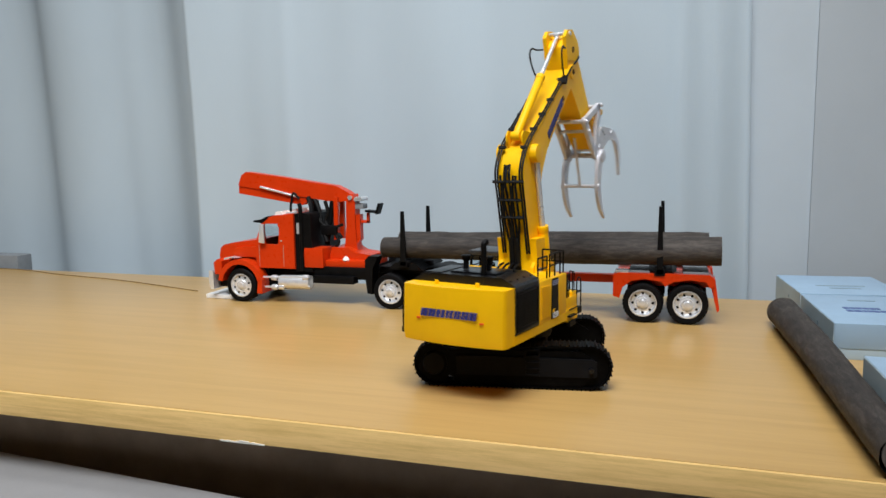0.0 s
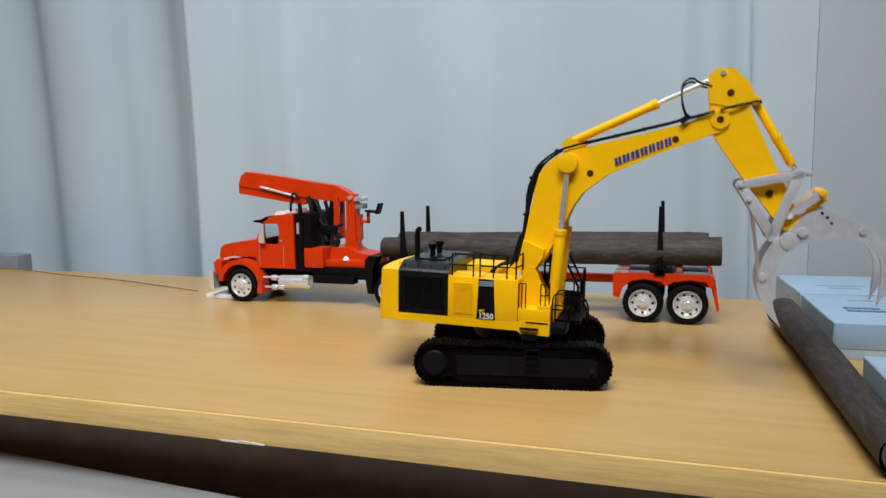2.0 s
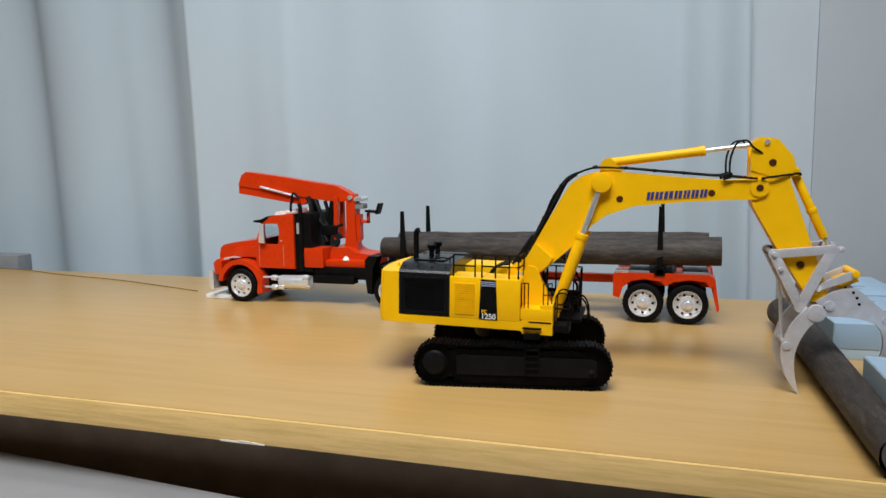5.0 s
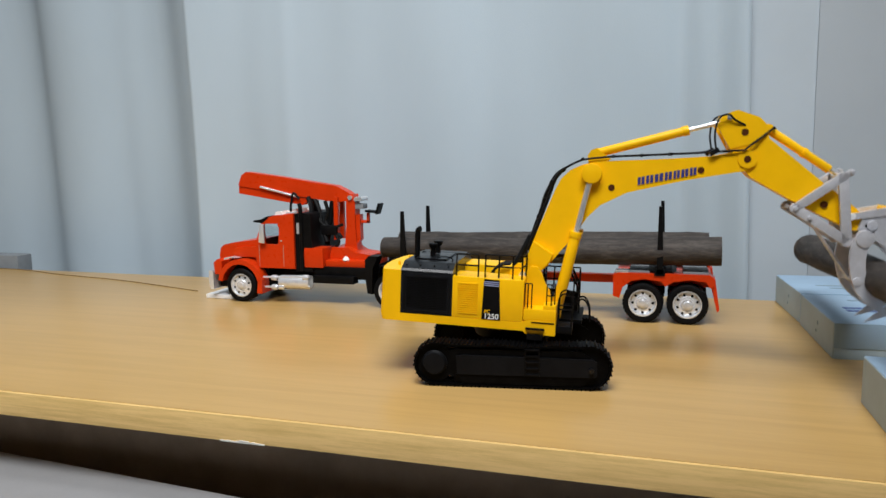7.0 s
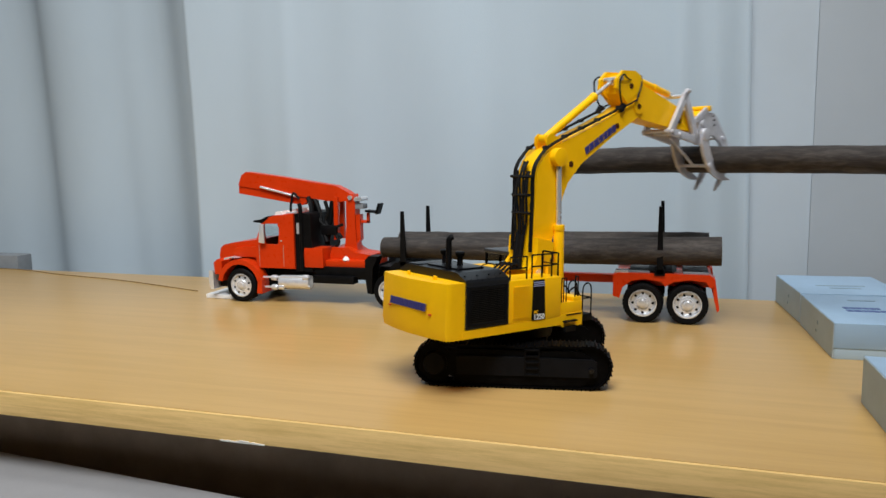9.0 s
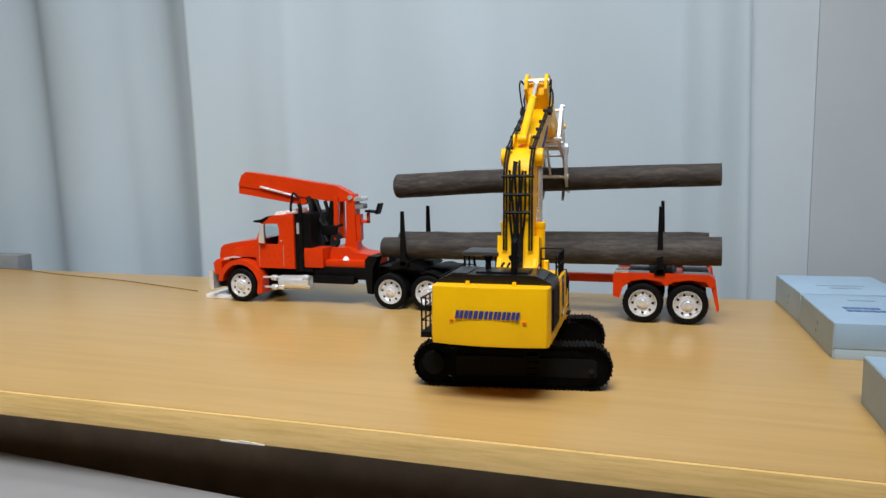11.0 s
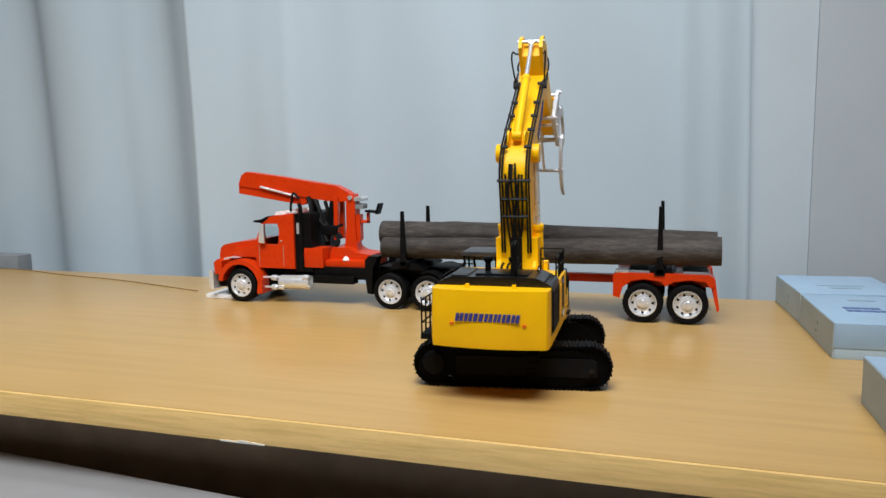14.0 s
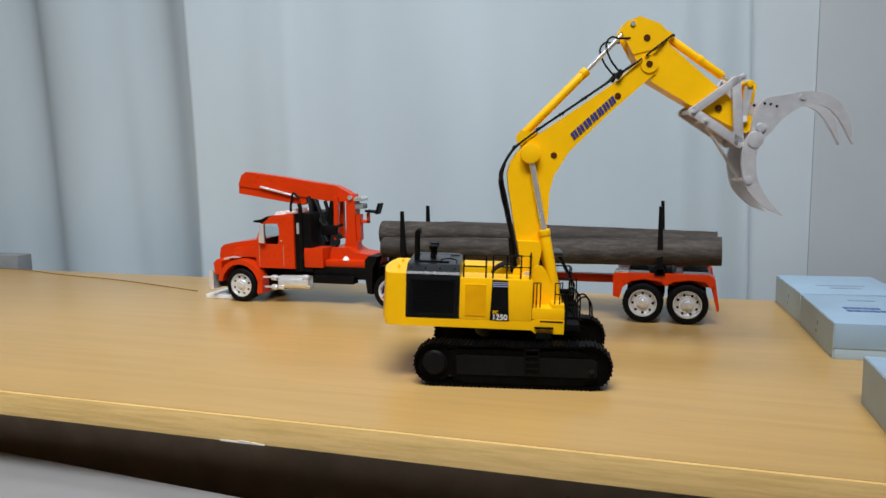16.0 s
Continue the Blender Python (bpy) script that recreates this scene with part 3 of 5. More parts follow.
    for b in ((x0 + 0.002, x1 - 0.002, y0 + 0.0005, y0 + 0.0010, zb + 0.010, zt), (x0 + 0.002, x1 - 0.002, y1 - 0.001, y1 - 0.0005, zb + 0.010, zt),
              (x0 + 0.0005, x0 + 0.001, y0 + 0.0015, y1 - 0.0015, zb + 0.014, zt)):
        part("cab_window", block(bmesh.new(), *b), GLASS, deck, "clear pane")
    bm = bmesh.new()
    block(bm, 0.018, 0.027, 0.019, 0.029, zb, zb + 0.008)
    block(bm, 0.0165, 0.0195, 0.019, 0.029, zb + 0.006, zb + 0.022)
    part("seat", bm, CHARCOAL, deck, bevel=0.001)
    bm = bmesh.new()
    block(bm, -0.070, 0.044, 0.0353, 0.0462, 0.0365, 0.0400)
    part("walkway", bm, BLACK, deck, "black side walkway")
    railing("handrail", deck, [(-0.069, 0.0370), (-0.069, 0.0457), (-0.060, 0.0457), (-0.050, 0.0457), (-0.040, 0.0457), (-0.028, 0.0457)], 0.0400, 0.0610, 2)
    railing("handrail", deck, [(-0.026, 0.0457), (-0.012, 0.0457), (0.006, 0.0457), (0.024, 0.0457), (0.043, 0.0457), (0.043, 0.0360)], 0.0400, 0.0680, 2)
    for y in (-0.012, -0.002):
        bm = bmesh.new()
        tube(bm, smooth_path([(0.040, y, 0.041), (0.042, y, 0.052), (0.047, y - 0.001, 0.056), (0.051, y - 0.002, 0.051), (0.052, y - 0.002, 0.041)], 5), 0.0006, 7)
        part("grab_handle", bm, BLACK, deck)
    # right-hand hand rails
    railing("handrail", deck, [(-0.0350, -0.0335), (-0.0205, -0.0335)], 0.0700, 0.0845, 1)
    railing("handrail", deck, [(-0.0160, -0.0335), (-0.0070, -0.0335), (0.0020, -0.0335), (0.0080, -0.0335), (0.0092, -0.0180)], 0.0700, 0.0850, 1)
    railing("handrail", deck, [(0.0105, -0.0350), (0.0125, -0.0350), (0.0150, -0.0350)], 0.0520, 0.0680, 0, 0.0004)
    railing("handrail", deck, [(0.0245, -0.0340), (0.0275, -0.0340), (0.0295, -0.0300)], 0.0535, 0.0680, 1, 0.0004)
    bm = bmesh.new()
    block(bm, 0.0312, 0.0415, -0.0350, -0.0195, 0.0368, 0.0415)
    part("front_step", bm, BLACK, deck, "black step before the right-hand box", bevel=0.0005)
    for y in (-0.0342, -0.0208):
        bm = bmesh.new()
        tube(bm, smooth_path([(0.0322, y, 0.0412), (0.0322, y, 0.0560), (0.0332, y, 0.0612), (0.0365, y, 0.0628), (0.0398, y, 0.0612), (0.0408, y, 0.0560), (0.0408, y, 0.0412)], 4), 0.0005, 7)
        tube(bm, [(0.0322, y, 0.0525), (0.0408, y, 0.0525)], 0.0005, 7)
        part("handrail", bm, BLACK, deck)
    bm = bmesh.new()
    tube(bm, [(0.0408, -0.0342, 0.0525), (0.0408, -0.0208, 0.0525)], 0.0005, 7)
    part("handrail", bm, BLACK, deck)
    railing("handrail", deck, [(0.0310, 0.0080), (0.0400, 0.0080), (0.0440, 0.0120)], 0.0400, 0.0640, 2, 0.0005)
    bm = bmesh.new()
    block(bm, 0.031, 0.047, -0.010, 0.0345, 0.0385, 0.0410)
    part("front_platform", bm, BLACK, deck, "black platform before the cab")
    for k, y in enumerate((-0.006, -0.002, 0.002, 0.006)):
        bm = bmesh.new()
        tube(bm, smooth_path([(-0.016, y * 0.8, 0.064), (-0.015, y, 0.070), (-0.009, y, 0.0745), (-0.003, y, 0.0755)], 4), 0.0008, 8)
        part("hose", bm, RUBBER, deck)
    return deck


def boom(root):
    W = 0.0096
    bm = bmesh.new()
    prism(bm, [(-5, -5.5), (15.6, -2.6), (40, 6.6), (55, 14.2), (66, 17.2), (84.6, 16.4), (118, 6.6), (146, -3.2), (155, -6.6), (161, -5), (163.5, 0), (161, 4.8), (153, 7.4),
               (141.5, 11.2), (120, 21.5), (88.5, 37.5), (78, 43), (68, 46), (60, 46.6), (52, 44.6), (44, 39.0), (22.3, 21.8), (5.8, 8.2), (-3, 6)], -W, W)
    b = part("boom", bm, YELLOW, root, "curved yellow boom", bevel=0.0006)
    # forked foot, wider than the neck
    for y in (-0.0145, 0.0095):
        bm = bmesh.new()
        prism(bm, [(-6, -5.5), (10, -3.2), (20, 0), (24, 3.5), (17, 16.8), (5.8, 8.2), (-5, 5.5)], y, y + 0.0050)
        part("foot_fork", bm, YELLOW, b, bevel=0.0008)
    bm = bmesh.new()
    rod(bm, (CYL_HEAD[0], -0.0148, CYL_HEAD[1]), (CYL_HEAD[0], 0.0148, CYL_HEAD[1]), 0.0064, seg=24)
    part("cylinder_boss", bm, YELLOW, b, bevel=0.0004)
    # pin holes: discs just proud of the plate, their shade painted brown
    for x, z in ((0.0776, 0.0240), (0.1309, 0.0072), (0.158, 0.0)):
        bm = bmesh.new()
        d = 0.0011 if x > 0.15 else 0.0003
        rod(bm, (x, -W - d, z), (x, W + d, z), 0.0021, seg=18)
        part("pin_hole_disc", bm, HOLESHADE, b, "flat brown disc coloured like the shade in a pin hole")
    for y in (-W - 0.0008, W):
        bm = bmesh.new()
        rod(bm, (0.158, y, 0), (0.158, y + 0.0008, 0), 0.0056, seg=24)
        part("tip_boss", bm, YELLOW, b)
    for side in (-1, 1):
        ang = math.degrees(math.atan2(-10.0, 30.0))
        lettering_bars("mark_bar", b, BLUE, pose(0.1112, side * (W + 0.0002), 0.0139, 0, -ang, 0), [0.0042, 0.0044, 0.0052, 0.0044, 0.0038, 0.0042, 0.0040], 0.0048, 0.0010)
    for y in (-0.0062, 0.0050):
        bm = bmesh.new()
        prism(bm, [(71, 42), (74, 49.5), (77.5, 51.6), (81.5, 51), (86, 40)], y, y + 0.0012)
        part("cylinder_bracket", bm, YELLOW, b, bevel=0.0003)
    # hoses along the back and their clamps
    line = [(8, 11.5), (24, 25), (38, 37), (46, 44.2), (53, 48.4), (62, 49.2), (72, 47.6), (88, 40.6), (105, 32), (122, 23.5), (136, 16.5), (145, 13)]
    for y in (-0.0098, -0.0080, 0.0080, 0.0098):
        bm = bmesh.new()
        tube(bm, smooth_path([(x * 1e-3, y, (z + 0.3) * 1e-3) for x, z in line], 4), 0.0007, 7)
        part("hose", bm, RUBBER, b)
    neck = [(-3, 6), (4, 11), (12, 17), (24, 27), (36, 38), (44, 44.6), (50, 47.8), (57, 49.4)]
    for k, y in enumerate((-0.0056, -0.0030, -0.0008, 0.0014, 0.0036, 0.0060)):
        bm = bmesh.new()
        tube(bm, smooth_path([(x * 1e-3, y * (0.50 + 0.5 * min(1.0, max(0.0, (x - 4) / 36))) + 0.0005 * math.sin(0.16 * x + 2.1 * k), (z + 0.9 * math.sin(0.21 * x + 1.7 * k)) * 1e-3) for x, z in neck[:8 if k in (2, 3, 4) else 7]], 4), 0.00085, 7)
        part("hose", bm, RUBBER, b)
    bm = bmesh.new()
    for y in (-0.0022, 0.0018):
        rod(bm, (-0.004, y, 0.0072), (0.016, y, 0.0205), 0.0021, seg=12)
    part("hose_sleeve", bm, RUBBER, b, "thick black hose sleeves at the boom foot")
    for x, z, wide in ((27, 30.0, 1), (36, 38.4, 1), (46, 46.0, 3), (70, 48.8, 0), (88, 40.8, 0), (104, 32.5, 0), (120, 24.5, 0), (143, 14, 2)):
        bm = bmesh.new()
        for side in (-1, 1):
            if wide in (1, 3):
                continue
            block(bm, x * 1e-3 - 0.0009, x * 1e-3 + 0.0009, side * 0.0106 - 0.0050 * (side > 0), side * 0.0106 + 0.0050 * (side < 0), z * 1e-3 - 0.0006, z * 1e-3 + 0.0012)
        if wide in (1, 3):
            e = 0.0112 if wide == 3 else 0.0086
            block(bm, x * 1e-3 - 0.0008, x * 1e-3 + 0.0008, -e, e, z * 1e-3 - 0.0006, z * 1e-3 + 0.0010)
        if wide == 2:
            block(bm, x * 1e-3 - 0.0030, x * 1e-3 + 0.0030, -0.0125, -0.0090, z * 1e-3 - 0.0020, z * 1e-3 + 0.0010)
            block(bm, x * 1e-3 - 0.0030, x * 1e-3 + 0.0030, 0.0090, 0.0125, z * 1e-3 - 0.0020, z * 1e-3 + 0.0010)
        part("hose_clamp", bm, RUBBER, b)
    for y in (-0.0112, 0.0112):
        bm = bmesh.new()
        tube(bm, smooth_path([(0.141, y, 0.0150), (0.147, y, 0.0116), (0.153, y, 0.0086), (0.1585, y, 0.0060)], 4), 0.0007, 7)
        part("hose", bm, RUBBER, b)
    for y in (-0.004, 0.004):
        bm = bmesh.new()
        tube(bm, smooth_path([(0.144, y * 2.6, 0.013), (0.1480, y * 2.9, 0.023), (0.1545, y * 3.1, 0.0305), (0.1605, y * 3.0, 0.0300), (0.1625, y * 2.7, 0.025), (0.1665, y * 2.2, 0.019)], 5), 0.00065, 7)
        part("hose_loop", bm, RUBBER, b)
    return b


def grapple_arm(root):
    W = 0.0086
    bm = bmesh.new()
    prism(bm, [(-19, 6), (-20, 13), (-18, 20.5), (-8, 23.4), (0.5, 20.5), (4, 17.3), (45, 11.0), (70, 7.8), (79, 5.2), (80.5, 0), (77, -4.2), (66, -5.6), (37, -7.6), (8, -8.4), (0, -6), (-12, 0)], -W, W)
    a = part("arm", bm, YELLOW, root, "yellow arm carrying the grapple", bevel=0.0006)
    for y in (-W - 0.0005, W - 0.0021):
        bm = bmesh.new()
        prism(bm, [(-26.5, 8), (-27.2, 15), (-21.5, 22.4), (-8, 25.2), (-1.0, 23.4), (2.2, 17.8), (-2, 10), (-12, 0)], y, y + 0.0026)
        part("head_plate", bm, YELLOW, a, bevel=0.0005)
    # brown discs on the flanks carry the painted shade of two holes
    for x, z in ((-0.0103, 0.0132), (0.0534, 0.0)):
        bm = bmesh.new()
        rod(bm, (x, -W - 0.0008, z), (x, W + 0.0008, z), 0.0022, seg=18)
        part("pin_hole_disc", bm, HOLESHADE, a, "flat brown disc coloured like the shade in a pin hole")
    bm = bmesh.new()
    rod(bm, (ARM_CYL_HEAD[0], -0.0100, ARM_CYL_HEAD[1] + 0.002), (ARM_CYL_HEAD[0], 0.0100, ARM_CYL_HEAD[1] + 0.002), 0.0016)
    part("cylinder_pin", bm, STEEL, a)
    # grapple cylinder over the arm
    bm = bmesh.new()
    rod(bm, (0.003, 0, 0.0224), (0.046, 0, 0.0202), 0.0027, seg=18)
    rod(bm, (0.026, 0, 0.0213), (0.029, 0, 0.02115), 0.0032, seg=18)
    rod(bm, (0.001, -0.005, 0.0225), (0.001, 0.005, 0.0225), 0.0030, seg=16)
    part("grapple_cylinder", bm, YELLOW, a, bevel=0.0003)
    bm = bmesh.new()
    rod(bm, (0.046, 0, 0.0202), (0.053, 0, 0.0208), 0.0016)
    part("cylinder_rod", bm, STEEL, a)
    bm = bmesh.new()
    tube(bm, smooth_path([(-0.0048, -0.0114, 0.0030), (-0.0032, -0.0112, 0.0080), (0.0000, -0.0100, 0.0165), (0.0030, -0.006, 0.0240), (0.0045, -0.003, 0.0246)], 4), 0.0007, 7)
    part("hose", bm, RUBBER, a)
    bm = bmesh.new()
    tube(bm, smooth_path([(-0.0048, 0.0114, 0.0030), (-0.0036, 0.0125, 0.0085), (0.0000, 0.0110, 0.0175), (0.0030, 0.006, 0.0240), (0.0045, 0.003, 0.0246)], 4), 0.0007, 7)
    part("hose", bm, RUBBER, a)
    # side frames of bare metal, one triangle on each side
    for side in (-1, 1):
        y0, y1 = (-0.0135, -0.0105) if side < 0 else (0.0105, 0.0135)
        bm = bmesh.new()
        # three bars that meet in rounded bosses
        def bar(p, q, w):
            d = Vector((q[0] - p[0], q[1] - p[1])).normalized()
            n = Vector((-d.y, d.x)) * w
            prism(bm, [(p[0] + n.x, p[1] + n.y), (q[0] + n.x, q[1] + n.y), (q[0] - n.x, q[1] - n.y), (p[0] - n.x, p[1] - n.y)], y0, y1)
        bar((40, -10.9), (76, -12.0), 2.9)
        bar((40, -10.9), (52.2, 19.4), 2.6)
        bar((52.2, 19.4), (76, -12.0), 2.9)
        bar((52.2, 19.4), (54.6, 24.0), 1.7)
        for x, z, r in ((40, -10.9, 3.1), (52.2, 19.4, 3.0), (54.6, 24.0, 1.9), (76, -12, 3.4)):
            rod(bm, (x * 1e-3, y0, z * 1e-3), (x * 1e-3, y1, z * 1e-3), r * 1e-3, seg=18)
        for x, z in ((40, -10.9), (50, -11.4), (54.6, 24.0)):
            rod(bm, (x * 1e-3, side * 0.0120, z * 1e-3), (x * 1e-3, side * 0.0148, z * 1e-3), 0.0014, seg=12)
        part("side_frame", bm, GRAPPLE, a, "bare grey metal triangle frame", bevel=0.0002)
    for x, z, r in ((40, -10.9, 1.6), (52.2, 19.4, 1.6), (50, -11.4, 1.3)):
        bm = bmesh.new()
        rod(bm, (x * 1e-3, -0.0130, z * 1e-3), (x * 1e-3, 0.0130, z * 1e-3), r * 1e-3)
        part("cross_pin", bm, GRAPPLE, a)
    bm = bmesh.new()
    rod(bm, (0.056, 0, -0.0125), (0.0935, 0, -0.0298), 0.0011)
    part("strut", bm, GRAPPLE, a, "thin grey strut to the fixed tines")
    # fixed tines
    outer = [(77.5, -8.2), (80, -14.5), (84.0, -22.4), (93.9, -32.8), (103, -36.9), (114.5, -38.4), (126, -36.6)]
    inner = [(88.2, -4.6), (88.0, -10), (92.6, -18.8), (100, -26.8), (109.0, -31.8), (117, -34.6), (126, -36.6)]
    so, si = smooth_path([(x, z, 0) for x, z in outer], 3), smooth_path([(x, z, 0) for x, z in inner], 3)
    for y in (-0.0155, 0.0130):
        bm = bmesh.new()
        tine(bm, [(v.x, v.y) for v in so], [(v.x, v.y) for v in si][:-1], y, y + 0.0025)
        part("fixed_tine", bm, GRAPPLE, a, "curved bare metal tine", bevel=0.0002)
        for x, z, r in ((83.0, -5.5, 5.2), (94.0, -29.5, 2.6)):
            bm = bmesh.new()
            rod(bm, (x * 1e-3, y - 0.0008, z * 1e-3), (x * 1e-3, y + 0.0033, z * 1e-3), r * 1e-3, seg=20)
            part("boss", bm, GRAPPLE, a, bevel=0.0003)
    bm = bmesh.new()
    rod(bm, (0.0940, -0.0155, -0.0295), (0.0940, 0.0155, -0.0295), 0.0014)
    part("tine_cross_bar", bm, GRAPPLE, a, "round cross bar between the tines")
    bm = bmesh.new()
    rod(bm, (0.0830, -0.0155, -0.0055), (0.0830, 0.0155, -0.0055), 0.0020)
    part("jaw_shaft", bm, GRAPPLE, a, "round shaft through the tine bosses")
    # yellow arm tip lugs
    for y in (-0.0105, 0.0085):
        bm = bmesh.new()
        rod(bm, (0.0703, y, 0.0022), (0.0703, y + 0.0020, 0.0022), 0.0036, seg=18)
        part("tip_lug", bm, YELLOW, a)
    bm = bmesh.new()
    rod(bm, (0.0703, -0.0120, 0.0022), (0.0703, 0.0120, 0.0022), 0.0021)
    part("link_pin", bm, WHITE, a, "pale link pin")
    return a


def grapple_jaw(root):
    """Moving tines; the origin is the jaw pin."""
    bm = bmesh.new()
    rod(bm, (0, -0.0120, 0), (0, 0.0120, 0), 0.0030, seg=20)
    block(bm, -0.0030, 0.0060, -0.0080, 0.0080, 0.0020, 0.0130)
    j = part("moving_jaw", bm, GRAPPLE, root, "bare metal moving jaw with two tines", bevel=0.0004)
    outer = [(-4.5, -6), (-7.5, 5), (-6.5, 15.5), (-2, 20), (6, 24.6), (14, 30.0), (22, 33.4), (31, 34.6), (40, 32.6), (48, 27.0), (54, 19.5), (58.5, 11.5)]
    inner = [(4.0, -7), (7.0, -1), (9.5, 7), (13.5, 15.5), (19, 22), (27, 26.6), (34, 27.0), (42, 24.0), (50, 18.2), (58.5, 11.5)]
    so, si = smooth_path([(x, z, 0) for x, z in outer], 3), smooth_path([(x, z, 0) for x, z in inner], 3)
    for y in (-0.0108, 0.0083):
        bm = bmesh.new()
        tine(bm, [(v.x, v.y) for v in so], [(v.x, v.y) for v in si][:-1], y, y + 0.0025)
        part("tine", bm, GRAPPLE, j, "curved bare metal tine", bevel=0.0002)
        bm = bmesh.new()
        for x, z in ((-4.2, 14.8), (-0.5, 15.8), (3.6, 16.0), (0.5, -3.0)):
            rod(bm, (x * 1e-3, y - 0.0002, z * 1e-3), (x * 1e-3, y + 0.0027, z * 1e-3), 0.0009, seg=12)
        part("bolt_hole", bm, BLACK, j)
        bm = bmesh.new()
        rod(bm, (0.0165, y - 0.0008, 0.0275), (0.0165, y + 0.0033, 0.0275), 0.0020, seg=16)
        part("boss", bm, GRAPPLE, j)
    bm = bmesh.new()
    rod(bm, (0.0165, -0.0100, 0.0275), (0.0165, 0.0100, 0.0275), 0.0013)
    part("cross_bar", bm, GRAPPLE, j)
    return j


def jaw_link(root):
    """Link that drives the jaw; the origin is its pin on the arm's tip."""
    bm = bmesh.new()
    for y in (-0.0115, 0.0095):
        prism(bm, [(-1.5, -2.2), (-2.4, 20), (-1.2, 24.5), (1.8, 24.5), (2.4, 20), (1.8, -2.2)], y, y + 0.0020)
    l = part("jaw_link", bm, GRAPPLE, root, "bare metal jaw link", bevel=0.0003)
    bm = bmesh.new()
    rod(bm, (0, -0.0128, 0.0225), (0, 0.0128, 0.0225), 0.0023, seg=18)
    rod(bm, (0.0035, -0.0070, 0.0120), (0.0035, 0.0070, 0.0120), 0.0021, seg=18)
    block(bm, 0.0005, 0.0060, -0.0068, 0.0068, 0.0115, 0.0235)
    part("link_block", bm, YELLOW, l, "yellow link block", bevel=0.0005)
    return l


def cylinder_pair(root, name, length, r, rod_length, rod_r):
    """Barrel and rod, both along x from their own pin."""
    bm = bmesh.new()
    rod(bm, (0.0, 0, 0), (length, 0, 0), r, seg=20)
    rod(bm, (length - 0.004, 0, 0), (length, 0, 0), r * 1.12, seg=20)
    rod(bm, (0, -r * 1.1, 0), (0, r * 1.1, 0), r * 1.1, seg=16)
    a = part(name, bm, YELLOW, root, bevel=0.0003)
    bm = bmesh.new()
    rod(bm, (0, 0, 0), (-rod_length, 0, 0), rod_r, seg=14)
    rod(bm, (0, -rod_r * 1.2, 0), (0, rod_r * 1.2, 0), rod_r * 1.6, seg=14)
    b = part("cylinder_rod", bm, STEEL, root, "bright steel piston rod")
    return a, b


def excavator():
    root = tagged(empty("excavator"), "yellow toy crawler excavator with a log grapple on the table", "toy excavator")
    crawler(root, -0.0405)
    crawler(root, 0.0405)
    bm = bmesh.new()
    block(bm, -0.022, 0.022, -0.036, 0.036, 0.0110, 0.0270)
    car = part("carbody", bm, BLACK, root, "black carbody between the crawlers", bevel=0.002)
    car.matrix_basis = Matrix.Rotation(radians(TRACK_TURN), 4, "Z")
    parts = {"deck": superstructure(root), "boom": boom(root), "arm": grapple_arm(root), "jaw": grapple_jaw(root), "link": jaw_link(root)}
    parts["lift_r"] = cylinder_pair(root, "boom_cylinder", 0.0570, 0.0037, 0.066, 0.0019)
    parts["lift_l"] = cylinder_pair(root, "boom_cylinder", 0.0570, 0.0037, 0.066, 0.0019)
    parts["crowd"] = cylinder_pair(root, "arm_cylinder", 0.0600, 0.0029, 0.060, 0.0015)
    return parts


EXCAVATOR = excavator()


# ---- logs ----
def log(name, length, r_near, r_far, seed, label, m):
    """Bark-covered log along x; r_far is at +x. Uneven girth, knots, slight bow."""
    rnd = random.Random(seed)
    seg, n = 30, 46
    ph = [rnd.uniform(0, 6.28) for _ in range(6)]
    knots = [(rnd.uniform(-0.45, 0.45), rnd.uniform(0, 6.28)) for _ in range(5)]
    bm = bmesh.new()
    rings = []
    for i in range(n + 1):
        s = i / n - 0.5
        x = s * length
        r0 = r_near + (r_far - r_near) * (s + 0.5)
        ring = []
        for k in range(seg):
            a = 2 * math.pi * k / seg
            r = r0 * (1 + 0.020 * math.sin(3 * a + ph[0] + 5 * s) + 0.012 * math.sin(9 * a + ph[1] + 9 * s) + 0.015 * math.sin(14 * s + ph[2] + a))
            r += 0.00018 * rnd.uniform(-1, 1)
            for ks, ka in knots:
                dd = ((s - ks) * length / 0.006) ** 2 + (math.remainder(a - ka, 2 * math.pi) * r0 / 0.005) ** 2
                r += 0.0009 * math.exp(-dd) - 0.0006 * math.exp(-dd * 5)
            y = r * math.cos(a) + 0.0012 * math.sin(3 * s + ph[3])
            z = r * math.sin(a) + 0.0010 * math.sin(4 * s + ph[4])
            ring.append(bm.verts.new((x, y, z)))
        rings.append(ring)
    for a, b in zip(rings, rings[1:]):
        for k in range(seg):
            bm.faces.new((a[k], a[(k + 1) % seg], b[(k + 1) % seg], b[k]))
    ob = part(name, bm, BARK)
    ob.matrix_world = m
    for s, r in ((-1, r_near), (1, r_far)):
        bm = bmesh.new()
        lathe(bm, [(r * 0.985, -0.0004), (r * 0.97, 0.0002), (r * 0.6, 0.0004), (r * 0.1, 0.0003)], pose(s * length / 2, 0, 0, 0, 90 * s, 0), 26)
        part("log_end", bm, CUTWOOD, ob, "sawn end grain")
    return tagged(ob, label, "log", "logs")


def between(p, q):
    """Pose of a log whose middle lies between two places, its +x end at q."""
    p, q = Vector(p), Vector(q)
    return Matrix.Translation((p + q) / 2) @ (q - p).to_track_quat("X", "Z").to_matrix().to_4x4()


